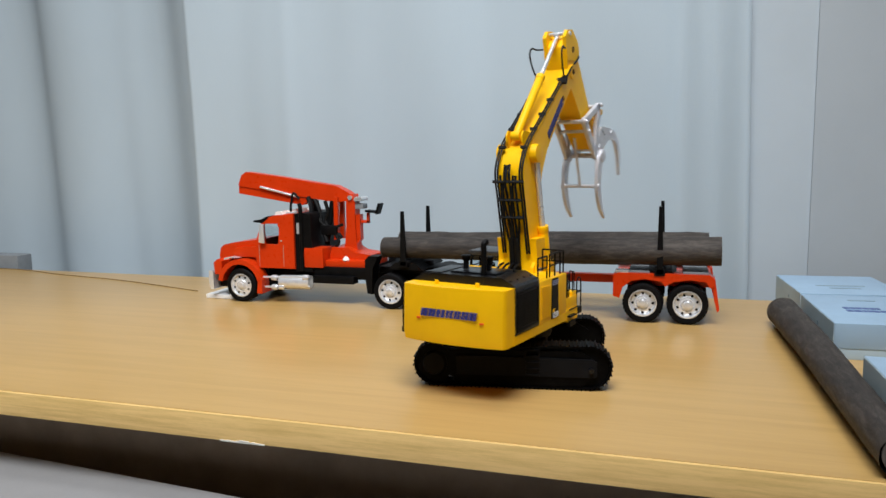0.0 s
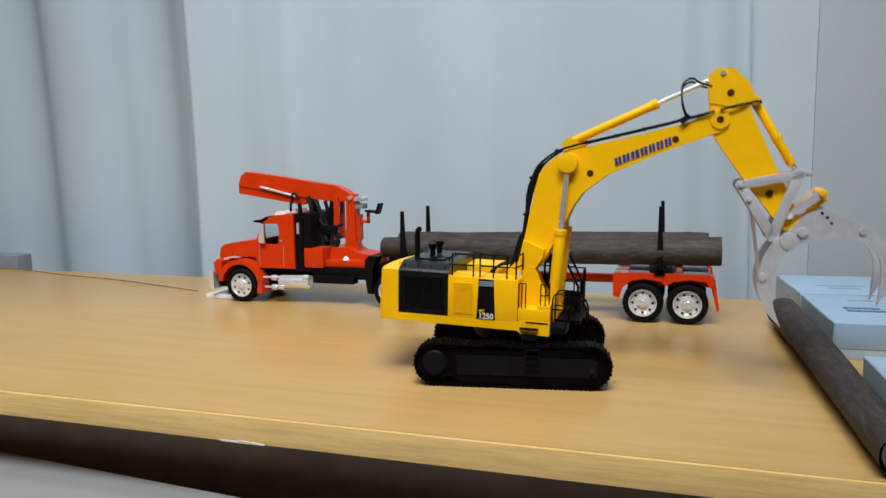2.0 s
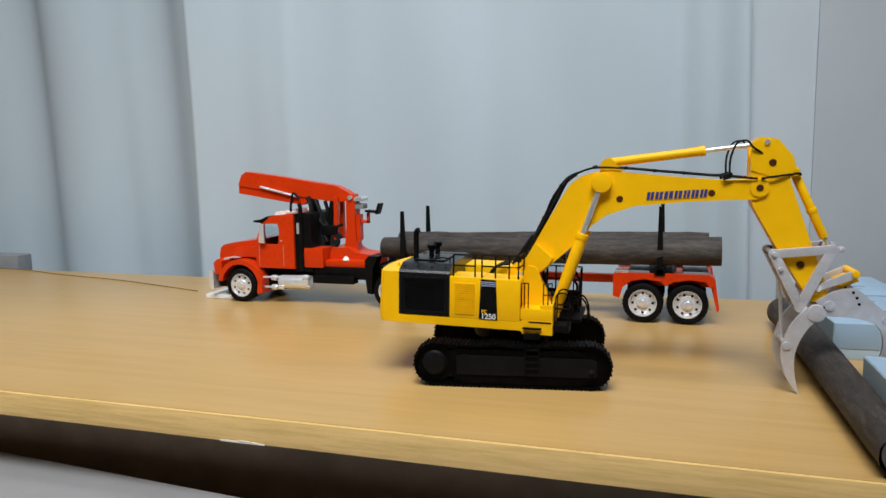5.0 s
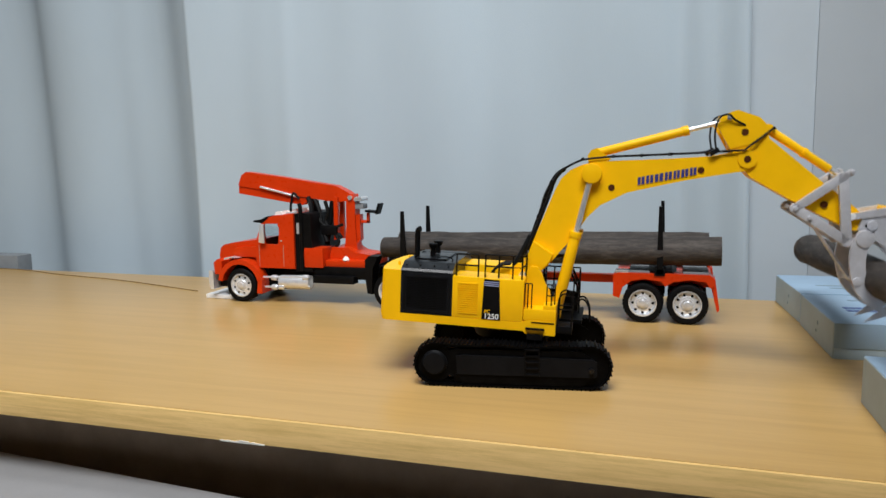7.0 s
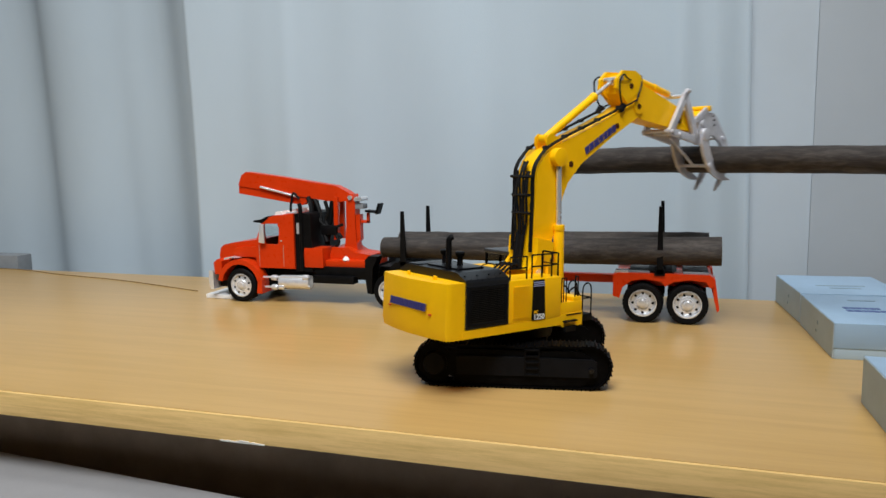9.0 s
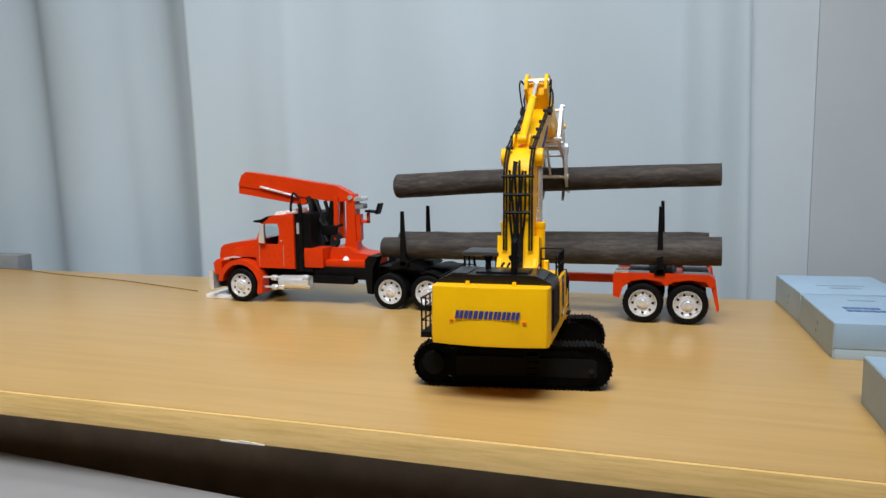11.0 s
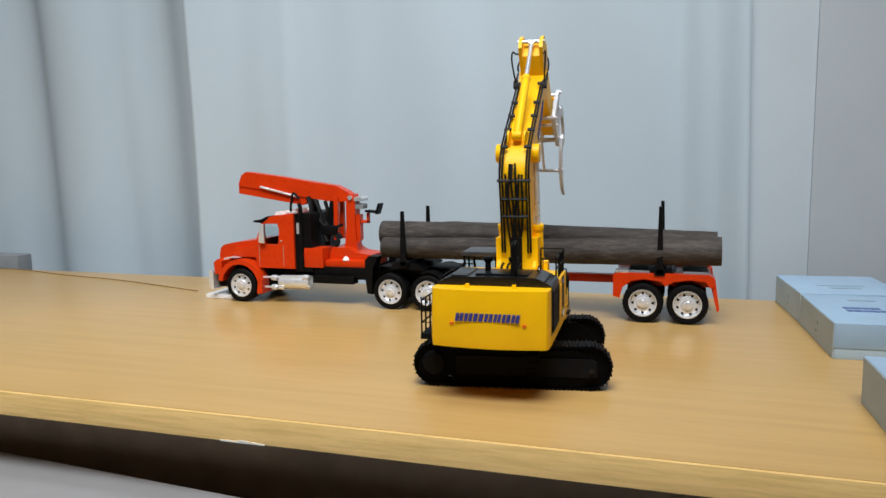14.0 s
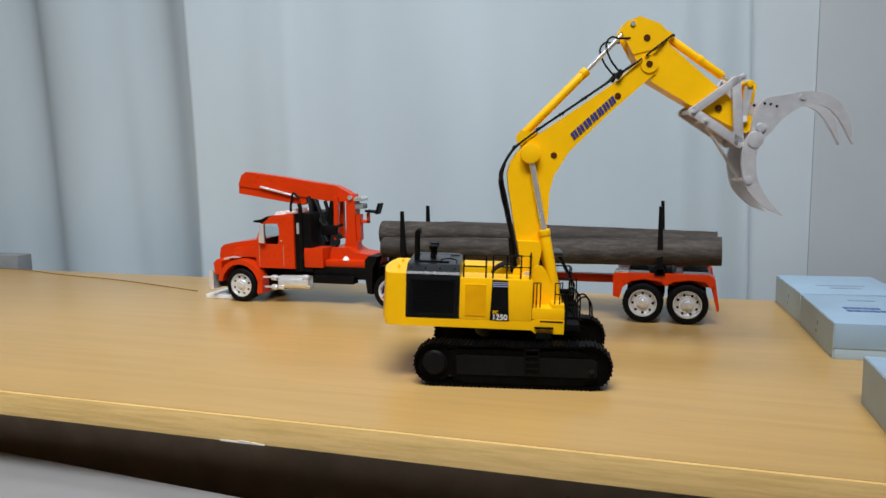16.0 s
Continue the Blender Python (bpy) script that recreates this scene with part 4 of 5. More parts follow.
log("log", 0.313, 0.0098, 0.0127, 3, "dark bark-covered log lying on the trailer bunks", between((-0.170, 0.1775, 0.0590), (0.143, 0.1775, 0.0640)))
log("log", 0.300, 0.0110, 0.0120, 8, "dark bark-covered log lying at the back of the trailer bunks", between((-0.166, 0.2165, 0.0615), (0.134, 0.2165, 0.0630)))
LOADED = log("log", 0.3180, 0.0098, 0.0125, 21, "dark bark-covered log that the grapple lifts onto the trailer", pose(0.2005, 0.025, 0.0120, 0, 0, 92.4))


# ---- cartons ----
def carton(m, w, d, h, label, marks):
    c = tagged(empty("carton", m), label, "box", "cartons")
    part("base", block(bmesh.new(), 0.0006, w - 0.0006, 0.0006, d - 0.0006, 0, h * 0.32), BOXLIP, c, "paler lower tray", bevel=0.0004)
    lid = part("lid", block(bmesh.new(), 0, w, 0, d, h * 0.30, h), BOXBLUE, c, "pale blue lid", bevel=0.0006)
    # thin sheet gives the whole end a greyer tone than the lid
    part("end_face", block(bmesh.new(), -0.0004, 0.0004, 0.0008, d - 0.0008, 0.0004, h - 0.0006), BOXSIDE, c, "greyer end face")
    for x0, y0, bw, bh, ink in marks:
        part("printed_line", block(bmesh.new(), x0, x0 + bw, y0, y0 + bh, h - 0.0002, h + 0.0003), ink, lid, "unreadable printed line")
    for y0, z0, s in ((0.42, 0.55, 0.0030), (0.46, 0.30, 0.0024)):
        part("end_mark", block(bmesh.new(), -0.0008, -0.0002, d * y0, d * y0 + s, h * z0, h * z0 + s), GREYINK, c, "small dark printed mark")
    return c


def cartons():
    rows = []
    r = random.Random(2)
    for k in range(2):
        x = 0.019
        for i in range(6):
            w = r.uniform(0.0022, 0.0050)
            rows.append((x, 0.044 + 0.0105 * k, w, 0.0058, INK))
            x += w + 0.0009
    rows.append((0.030, 0.088, 0.020, 0.0030, GREYINK))
    carton(pose(0.2155, 0.0795, 0, 0, 0, 3.0), 0.155, 0.113, 0.0265, "pale blue flat carton with dark blue print on the lid", rows)
    carton(pose(0.2100, 0.1965, 0, 0, 0, 4.8), 0.085, 0.100, 0.0265, "pale blue flat carton at the back of the table", [(0.022, 0.040, 0.040, 0.004, GREYINK), (0.03, 0.028, 0.026, 0.003, GREYINK)])
    carton(pose(0.2163, -0.1185, 0, 0, 0, 1.5), 0.150, 0.100, 0.0285, "pale blue carton at the front of the table", [(0.04, 0.04, 0.05, 0.006, INK)])


cartons()


# ---- log truck ----
def wheel(parent, x, y, z, r, w, side, spin, rear=False):
    """Tyre with tread blocks; chrome disc with hand holes and nuts."""
    M = Matrix.Translation((x, y, z)) @ Matrix.Rotation(radians(90 if side < 0 else -90), 4, "X") @ Matrix.Rotation(spin, 4, "Z")
    bm = bmesh.new()
    seg = 96
    rings = []
    for rr, h, tread in ((0.60, -0.5, 0), (0.92, -0.5, 0), (1.0, -0.40, 1), (1.0, -0.14, 1), (0.985, -0.10, 0), (0.985, 0.10, 0), (1.0, 0.14, 1), (1.0, 0.40, 1), (0.93, 0.5, 0), (0.82, 0.53, 0), (0.69, 0.5, 0), (0.67, 0.2, 0)):
        ring = []
        for k in range(seg):
            a = 2 * math.pi * k / seg
            q = rr * r * (0.972 if tread and k % 3 == 0 else 1.0)
            ring.append(bm.verts.new((q * math.cos(a), q * math.sin(a), h * w)))
        rings.append(ring)
    for a, b in zip(rings, rings[1:]):
        for k in range(seg):
            bm.faces.new((a[k], a[(k + 1) % seg], b[(k + 1) % seg], b[k]))
    bm.faces.new(rings[0][::-1])
    bm.faces.new(rings[-1])
    wh = part("wheel", bm, TYRE, parent, "black tyre on a chrome rim")
    wh.matrix_basis = M
    bm = bmesh.new()
    lathe(bm, [(r * 0.68, w * 0.25), (r * 0.69, w * 0.49), (r * 0.64, w * 0.50), (r * 0.60, w * 0.28), (r * 0.52, w * 0.34), (r * 0.38, w * 0.39), (r * 0.33, w * 0.33), (r * 0.28, w * 0.44), (r * 0.18, w * 0.46), (r * 0.16, w * 0.60), (r * 0.05, w * 0.62)], None, 36)
    part("rim", bm, CHROME, wh, "chrome rim")
    bm = bmesh.new()
    for k in range(8):
        a = 2 * math.pi * k / 8
        c = Vector((r * 0.49 * math.cos(a), r * 0.49 * math.sin(a), 0))
        rod(bm, c + Vector((0, 0, w * 0.30)), c + Vector((0, 0, w * 0.375)), r * 0.066, seg=12)
    part("hand_hole", bm, BLACK, wh)
    bm = bmesh.new()
    for k in range(10):
        a = 2 * math.pi * (k + 0.5) / 10
        c = Vector((r * 0.26 * math.cos(a), r * 0.26 * math.sin(a), 0))
        rod(bm, c + Vector((0, 0, w * 0.42)), c + Vector((0, 0, w * 0.50)), r * 0.03, seg=6)
    part("wheel_nut", bm, CHROME, wh)
    return wh


Y0, Y1 = 0.1655, 0.2440      # near and far flank of the truck
YM = (Y0 + Y1) / 2
R = 0.0176


def arch(bm, cx, cz, r0, r1, a0, a1, y0, y1, n=16):
    """A mudguard: a strip bent about the wheel."""
    out = [(cx + r1 * math.cos(radians(a0 + (a1 - a0) * k / n)), cz + r1 * math.sin(radians(a0 + (a1 - a0) * k / n))) for k in range(n + 1)]
    inn = [(cx + r0 * math.cos(radians(a0 + (a1 - a0) * k / n)), cz + r0 * math.sin(radians(a0 + (a1 - a0) * k / n))) for k in range(n + 1)]
    return prism(bm, [(x * 1000, z * 1000) for x, z in out + inn[::-1]], y0, y1)


def bunk(root, x, zb, zt, name="bunk", lean=0.0, y_near=None):
    """Cross bunk with two upright stakes."""
    yn = (Y0 - 0.001) if y_near is None else y_near
    bm = bmesh.new()
    block(bm, x - 0.0045, x + 0.0045, yn, Y1, zb - 0.0075, zb - 0.0015)
    prism(bm, [((x - 0.018) * 1e3, (zb - 0.0110) * 1e3), ((x - 0.010) * 1e3, (zb - 0.0040) * 1e3), ((x + 0.010) * 1e3, (zb - 0.0040) * 1e3), ((x + 0.018) * 1e3, (zb - 0.0110) * 1e3)], yn + 0.006, Y1 - 0.006)
    b = part(name, bm, BLACK, root, "black log bunk", bevel=0.0005)
    for y in (yn, Y1 - 0.0028):
        bm = bmesh.new()
        prism(bm, [((x - 0.0026) * 1e3, (zb - 0.006) * 1e3), ((x - 0.0015) * 1e3, zt * 1e3), ((x + 0.0015) * 1e3, zt * 1e3), ((x + 0.0032) * 1e3, (zb - 0.006) * 1e3)], y, y + 0.0028)
        part("stake", bm, BLACK, b, bevel=0.0003)
    return b


def tractor():
    t = tagged(empty("log_truck"), "red toy log truck with a folded loader crane", "toy truck")
    # chassis
    bm = bmesh.new()
    for y in (YM - 0.013, YM + 0.011):
        block(bm, -0.335, -0.098, y, y + 0.003, 0.0235, 0.0320)
    for x in (-0.30, -0.24, -0.19, -0.14, -0.105):
        block(bm, x, x + 0.004, YM - 0.012, YM + 0.012, 0.024, 0.031)
    block(bm, -0.246, -0.186, Y0 + 0.010, Y1 - 0.010, 0.0285, 0.0385)
    block(bm, -0.245, -0.200, Y0 + 0.004, Y0 + 0.016, 0.0225, 0.0300)
    part("chassis", bm, BLACK, t, "black chassis", bevel=0.0005)
    for x in (-0.3265, -0.160, -0.1215):
        bm = bmesh.new()
        rod(bm, (x, Y0 + 0.004, R), (x, Y1 - 0.004, R), 0.0028)
        part("axle", bm, BLACK, t)
        wd = 0.0105 if x < -0.3 else 0.0150
        for side, y in ((-1, Y0 + wd / 2 + 0.0005), (1, Y1 - wd / 2 - 0.0005)):
            wheel(t, x, y, R, R, wd, side, x * 40)
    # hood and cab
    bm = bmesh.new()
    prism(bm, [(-360, 36), (-361.5, 45), (-360, 54), (-356, 57.5), (-345, 60), (-315, 64), (-306, 65), (-306, 36)], YM - 0.0225, YM + 0.0225)
    part("hood", bm, RED, t, "red sloping hood", bevel=0.0035)
    bm = bmesh.new()
    block(bm, -0.3635, -0.3600, YM - 0.0150, YM + 0.0150, 0.0270, 0.0530)
    g = part("grille", bm, CHROME, t, "chrome grille", bevel=0.001)
    bm = bmesh.new()
    prism(bm, [(-364.5, 11.5), (-366.5, 20), (-366, 31), (-362.5, 32), (-361, 30), (-360.5, 12)], Y0 + 0.002, Y1 - 0.002)
    part("bumper", bm, CHROME, t, "chrome bumper", bevel=0.001)
    for side, y0, y1 in ((-1, Y0 - 0.001, Y0 + 0.018), (1, Y1 - 0.018, Y1 + 0.001)):
        bm = bmesh.new()
        arch(bm, -0.3270, 0.0185, 0.0212, 0.0262, 12, 172, y0, y1)
        prism(bm, [(-358.5, 28), (-359.5, 40), (-355, 44), (-350, 42), (-350, 28)], y0 + 0.003, y1)
        prism(bm, [(-307, 10), (-305.5, 24), (-300.8, 24), (-301, 10)], y0, y1)
        prism(bm, [(-348, 40), (-340, 46), (-314, 46), (-304, 36), (-304, 58), (-340, 55)], y0 + 0.012, y1 - 0.001 if side < 0 else y1 - 0.012)
        f = part("fender", bm, RED, t, "red front mudguard", bevel=0.0008)
        bm = bmesh.new()
        prism(bm, [(-346, 43.6), (-338, 45.8), (-330, 46), (-338, 47.2), (-346, 45.8)], y0 + 0.002, y0 + 0.010)
        part("headlight", bm, CHROME, t, "silver headlight trim", bevel=0.0005)
    # added black block that darkens the open wheel well
    bm = bmesh.new()
    block(bm, -0.3605, -0.3000, Y0 + 0.013, Y1 - 0.013, 0.0130, 0.0370)
    part("wheel_well_fill", bm, BLACK, t, "black block filling the dark wheel well under the hood", bevel=0.0008)
    YC0, YC1 = Y0 + 0.0060, Y1 - 0.0060
    bm = bmesh.new()
    tube(bm, smooth_path([(-0.2585, Y0 + 0.0085, 0.034), (-0.2585, Y0 + 0.0085, 0.080), (-0.2588, Y0 + 0.0085, 0.098), (-0.2600, Y0 + 0.0088, 0.1025)], 4), 0.0021, 12)
    part("exhaust_stack", bm, BLACK, t, "black upright exhaust stack")
    bm = bmesh.new()
    # cab shell with real window openings on the flanks
    for y0, y1 in ((YC0, YC0 + 0.0018), (YC1 - 0.0018, YC1)):
        prism(bm, [(-310, 36), (-311, 61), (-266, 61), (-266, 36)], y0, y1)
        prism(bm, [(-311, 61), (-303, 82), (-299, 82), (-300, 78), (-298.5, 61)], y0, y1)
        prism(bm, [(-284, 61), (-282.5, 78), (-284, 79.5), (-284, 82), (-266, 82), (-266, 61)], y0, y1)
        prism(bm, [(-303, 82), (-299, 87), (-288, 90.5), (-266, 92.5), (-266, 82)], y0, y1)
    prism(bm, [(-299, 87), (-288, 90.5), (-266, 92.5), (-266, 91), (-288, 89), (-298, 85.5)], YC0 + 0.0018, YC1 - 0.0018)
    prism(bm, [(-311, 61), (-310, 64), (-308, 64), (-308, 36), (-310, 36)], YC0 + 0.0018, YC1 - 0.0018)
    prism(bm, [(-268, 36), (-268, 91), (-266, 91), (-266, 36)], YC0 + 0.0018, YC1 - 0.0018)
    cab = part("cab", bm, RED, t, "red cab", bevel=0.0006)
    bm = bmesh.new()
    prism(bm, [(-309.5, 64), (-302, 83), (-301.2, 82.6), (-308.7, 63.6)], YC0 + 0.002, YC1 - 0.002)
    part("windshield", bm, GLASS, t, "clear windshield")
    for y in (YC0 + 0.0006, YC1 - 0.0010):
        bm = bmesh.new()
        prism(bm, [(-299.5, 61), (-300.5, 79), (-283, 79), (-283.5, 61)], y, y + 0.0004)
        part("side_window", bm, GLASS, t, "clear side window")
    bm = bmesh.new()
    block(bm, -0.306, -0.270, YC0 + 0.003, YC1 - 0.003, 0.0380, 0.0560)
    block(bm, -0.284, -0.276, YC0 + 0.006, YC0 + 0.024, 0.056, 0.074)
    block(bm, -0.284, -0.276, YC1 - 0.024, YC1 - 0.006, 0.056, 0.074)
    part("interior", bm, CHARCOAL, t, "dark seats", bevel=0.001)
    bm = bmesh.new()
    prism(bm, [(-312, 83.5), (-311, 85.2), (-303, 86.2), (-296, 89.5), (-294.5, 87.6), (-302, 82.4)], YC0 - 0.0005, YC1 + 0.0005)
    part("sun_visor", bm, BLACK, t, "black sun visor", bevel=0.0004)
    for k in range(5):
        y = YC0 + 0.005 + k * (YC1 - YC0 - 0.010) / 4
        bm = bmesh.new()
        prism(bm, [(-289, 90), (-287, 94.2), (-282, 94.8), (-279, 91)], y - 0.0018, y + 0.0018)
        part("roof_lamp", bm, LAMPWHITE, t, "pale roof lamp", bevel=0.0006)
    for y in (YC0 + 0.004, YC1 - 0.006):
        bm = bmesh.new()
        rod(bm, (-0.275, y, 0.0925), (-0.264, y, 0.0935), 0.0012)
        part("air_horn", bm, CHROME, t)
    for side, y in ((-1, YC0 - 0.0050), (1, YC1 + 0.0030)):
        bm = bmesh.new()
        prism(bm, [(-304, 63), (-302.5, 81), (-298, 82), (-297.5, 62)], y, y + 0.0022)
        for z in (0.063, 0.080):
            rod(bm, (-0.301, y + 0.001, z), (-0.302, y - side * 0.006, z), 0.0006, seg=8)
        part("mirror", bm, CHROME, t, "chrome wing mirror", bevel=0.0005)
    bm = bmesh.new()
    block(bm, -0.2815, -0.2795, YC0 - 0.0008, YC0, 0.0640, 0.0652)
    part("door_handle", bm, CHROME, t)
    for x in (-0.3065, -0.2785):
        part("door_seam", block(bmesh.new(), x, x + 0.0004, YC0 - 0.0002, YC0 + 0.0004, 0.0375, 0.0600), DARKBOARD, t)
    # black sleeper bulkhead behind the cab
    bm = bmesh.new()
    prism(bm, [(-266, 33), (-266, 92), (-258, 93), (-248, 92), (-247, 33)], YC0 + 0.003, YC1 - 0.003)
    part("rear_bulkhead", bm, BLACK, t, "black bulkhead behind the cab", bevel=0.001)
    bm = bmesh.new()
    block(bm, -0.2635, -0.2575, YC0 + 0.0020, YC0 + 0.0036, 0.0720, 0.0830)
    part("bulkhead_window", bm, GREYTOP, t, "small grey pane")
    # chrome side tanks and step bars
    for side, y in ((-1, Y0 + 0.0055), (1, Y1 - 0.0055)):
        bm = bmesh.new()
        rod(bm, (-0.284, y + (-side) * 0.004, 0.0215), (-0.250, y + (-side) * 0.004, 0.0220), 0.0072, seg=24)
        tk = part("fuel_tank", bm, CHROME, t, "chrome fuel tank", bevel=0.0006)
        for z, xa, xb in ((0.0262, -0.3055, -0.249), (0.0160, -0.3055, -0.249)):
            bm = bmesh.new()
            rod(bm, (xa, y, z), (xb, y, z + 0.002), 0.0012)
            part("step_bar", bm, CHROME, tk, "chrome step bar")
        for x, z in ((-0.289, 0.0262), (-0.289, 0.0165), (-0.281, 0.0170), (-0.253, 0.0275)):
            bm = bmesh.new()
            rod(bm, (x - 0.003, y - 0.0005, z), (x + 0.003, y - 0.0005, z), 0.0030, seg=14)
            part("chrome_cap", bm, CHROME, tk, bevel=0.0005)
    # loader crane
    bm = bmesh.new()
    block(bm, -0.2560, -0.2350, Y0 + 0.008, Y0 + 0.030, 0.0375, 0.0575)
    part("tool_box", bm, RED, t, "red tool box", bevel=0.0008)
    bm = bmesh.new()
    block(bm, -0.2350, -0.1870, YM - 0.026, YM + 0.026, 0.0380, 0.0450)
    prism(bm, [(-235, 45), (-232, 57), (-214, 57), (-205, 52), (-188, 50), (-187, 45)], YM - 0.016, YM + 0.016)
    base = part("crane_base", bm, RED, t, "red crane base", bevel=0.0008)
    bm = bmesh.new()
    lathe(bm, [(0.0036, 0), (0.0036, 0.001), (0.0015, 0.004)], Matrix.Translation((-0.2130, Y0 + 0.016, 0.0450)), 16)
    part("work_lamp", bm, LAMPWHITE, t, "pale lamp on the crane base")
    bm = bmesh.new()
    prism(bm, [(-225, 44), (-221, 62), (-219.4, 80), (-219.2, 106), (-217, 111), (-211, 111), (-209, 104), (-209.6, 80), (-208.6, 62), (-206, 44)], YM - 0.0065, YM + 0.0065)
    prism(bm, [(-210, 58), (-209.5, 90), (-205, 90), (-205, 64)], YM - 0.004, YM + 0.004)
    part("crane_column", bm, RED, t, "red crane column", bevel=0.0008)
    bm = bmesh.new()
    prism(bm, [(-232.5, 64), (-231.8, 108), (-227.4, 108), (-227.4, 64)], YM - 0.009, YM - 0.005)
    prism(bm, [(-232.5, 64), (-231.8, 108), (-227.4, 108), (-227.4, 64)], YM + 0.005, YM + 0.009)
    part("crane_strut", bm, RED, t, bevel=0.0005)
    bm = bmesh.new()
    prism(bm, [(-345, 121), (-341, 131), (-335, 134.5), (-300, 130), (-230, 119.5), (-217, 113), (-211, 108), (-217, 104.5), (-230, 102.5), (-262, 107), (-300, 113), (-344, 119.5)], YM - 0.0062, YM + 0.0062)
    part("crane_boom", bm, RED, t, "red folded crane boom", bevel=0.0010)
    bm = bmesh.new()
    prism(bm, [(-345.5, 111.5), (-345, 119.5), (-300, 113), (-266, 107), (-264, 103), (-270, 99.5)], YM - 0.0050, YM + 0.0050)
    part("crane_extension", bm, RED, t, "red lower boom section", bevel=0.0008)
    bm = bmesh.new()
    rod(bm, (-0.318, YM - 0.0072, 0.1185), (-0.275, YM - 0.0072, 0.1085), 0.0013)
    part("crane_rod", bm, CHROME, t, "bright rod along the boom")
    for pth, r in (([(-0.272, YM - 0.008, 0.106), (-0.278, YM - 0.008, 0.112), (-0.281, YM - 0.008, 0.103), (-0.281, YM - 0.010, 0.090), (-0.276, YM - 0.012, 0.060)], 0.0013),
                   ([(-0.262, YM - 0.007, 0.108), (-0.258, YM - 0.008, 0.098), (-0.257, YM - 0.010, 0.080), (-0.254, YM - 0.010, 0.058)], 0.0026),
                   ([(-0.256, YM - 0.004, 0.106), (-0.250, YM - 0.006, 0.095), (-0.246, YM - 0.008, 0.078), (-0.240, YM - 0.010, 0.062)], 0.0024),
                   ([(-0.264, YM + 0.004, 0.107), (-0.261, YM + 0.004, 0.085), (-0.252, YM + 0.004, 0.058)], 0.0030),
                   ([(-0.243, YM - 0.006, 0.104), (-0.240, YM - 0.006, 0.092), (-0.243, YM - 0.006, 0.084), (-0.238, YM - 0.007, 0.075), (-0.228, YM - 0.008, 0.070), (-0.224, YM - 0.008, 0.066)], 0.0020),
                   ([(-0.250, YM - 0.008, 0.090), (-0.246, YM - 0.010, 0.082), (-0.236, YM - 0.010, 0.076), (-0.222, YM - 0.010, 0.080)], 0.0016),
                   ([(-0.232, YM - 0.010, 0.074), (-0.226, YM - 0.011, 0.062), (-0.230, YM - 0.011, 0.057)], 0.0016)):
        bm = bmesh.new()
        tube(bm, smooth_path(pth, 5), r, 8)
        part("crane_hose", bm, RUBBER, t, "black crane hose")
    bm = bmesh.new()
    rod(bm, (-0.243, YM - 0.004, 0.058), (-0.235, YM - 0.004, 0.104), 0.0030)
    rod(bm, (-0.250, YM + 0.002, 0.058), (-0.258, YM + 0.002, 0.104), 0.0034)
    part("crane_cylinder", bm, BLACK, t, "black lift cylinder")
    bm = bmesh.new()
    block(bm, -0.246, -0.228, YM - 0.012, YM - 0.004, 0.0690, 0.0790)
    part("valve_block", bm, BLACK, t, bevel=0.001)
    bm = bmesh.new()
    for x, z in ((-0.2140, 0.1075), (-0.2070, 0.1060), (-0.2030, 0.1060)):
        rod(bm, (x, YM - 0.0085, z), (x, YM + 0.0085, z), 0.0024, seg=14)
    part("crane_pin", bm, STEEL, t, "grey crane pins")
    bm = bmesh.new()
    block(bm, -0.2115, -0.2005, YM - 0.006, YM + 0.006, 0.0960, 0.1010)
    part("pump_guard", bm, DARKGREY, t, bevel=0.0006)
    bm = bmesh.new()
    block(bm, -0.2100, -0.1960, YM - 0.0020, YM + 0.0020, 0.0810, 0.0840)
    block(bm, -0.1985, -0.1960, YM - 0.0020, YM + 0.0020, 0.0810, 0.0920)
    part("seat_bracket", bm, RED, t, bevel=0.0004)
    bm = bmesh.new()
    m = Matrix.Translation((-0.196, YM, 0.0925)) @ Matrix.Rotation(radians(6), 4, "Y")
    block(bm, -0.0030, 0.0100, -0.006, 0.006, 0.0000, 0.0020, m)
    block(bm, 0.0082, 0.0104, -0.006, 0.006, 0.0010, 0.0125, m @ Matrix.Rotation(radians(12), 4, "Y"))
    part("operator_seat", bm, BLACK, t, "small black operator seat", bevel=0.0006)
    for side, y0 in ((-1, Y0), (1, Y1 - 0.016)):
        bm = bmesh.new()
        prism(bm, [(-186, 48), (-182, 52), (-172, 52), (-178, 40), (-179, 14), (-184, 15), (-186, 30)], y0 + 0.001, y0 + 0.016)
        part("mud_guard", bm, BLACK, t, "black rear mudguard", bevel=0.0006)
    bm = bmesh.new()
    block(bm, -0.178, -0.100, YM - 0.020, YM + 0.020, 0.0330, 0.0395)
    rod(bm, (-0.1415, YM, 0.0385), (-0.1415, YM, 0.0445), 0.014, seg=28)
    part("fifth_wheel", bm, BLACK, t, "black turntable plate", bevel=0.0006)
    for side, y0 in ((-1, Y0 + 0.001), (1, Y1 - 0.016)):
        bm = bmesh.new()
        arch(bm, -0.1215, R, 0.0195, 0.0208, 30, 110, y0, y0 + 0.015)
        part("wheel_guard", bm, BLACK, t)
    bunk(t, -0.1455, 0.0500, 0.0965)
    # white card under the front wheels
    c = part("card", block(bmesh.new(), -0.3765, -0.3440, Y0 + 0.010, Y1 - 0.004, 0.0002, 0.0046), PAPER, bevel=0.0004)
    tagged(c, "small white card block under the truck's nose", "card")
    return t


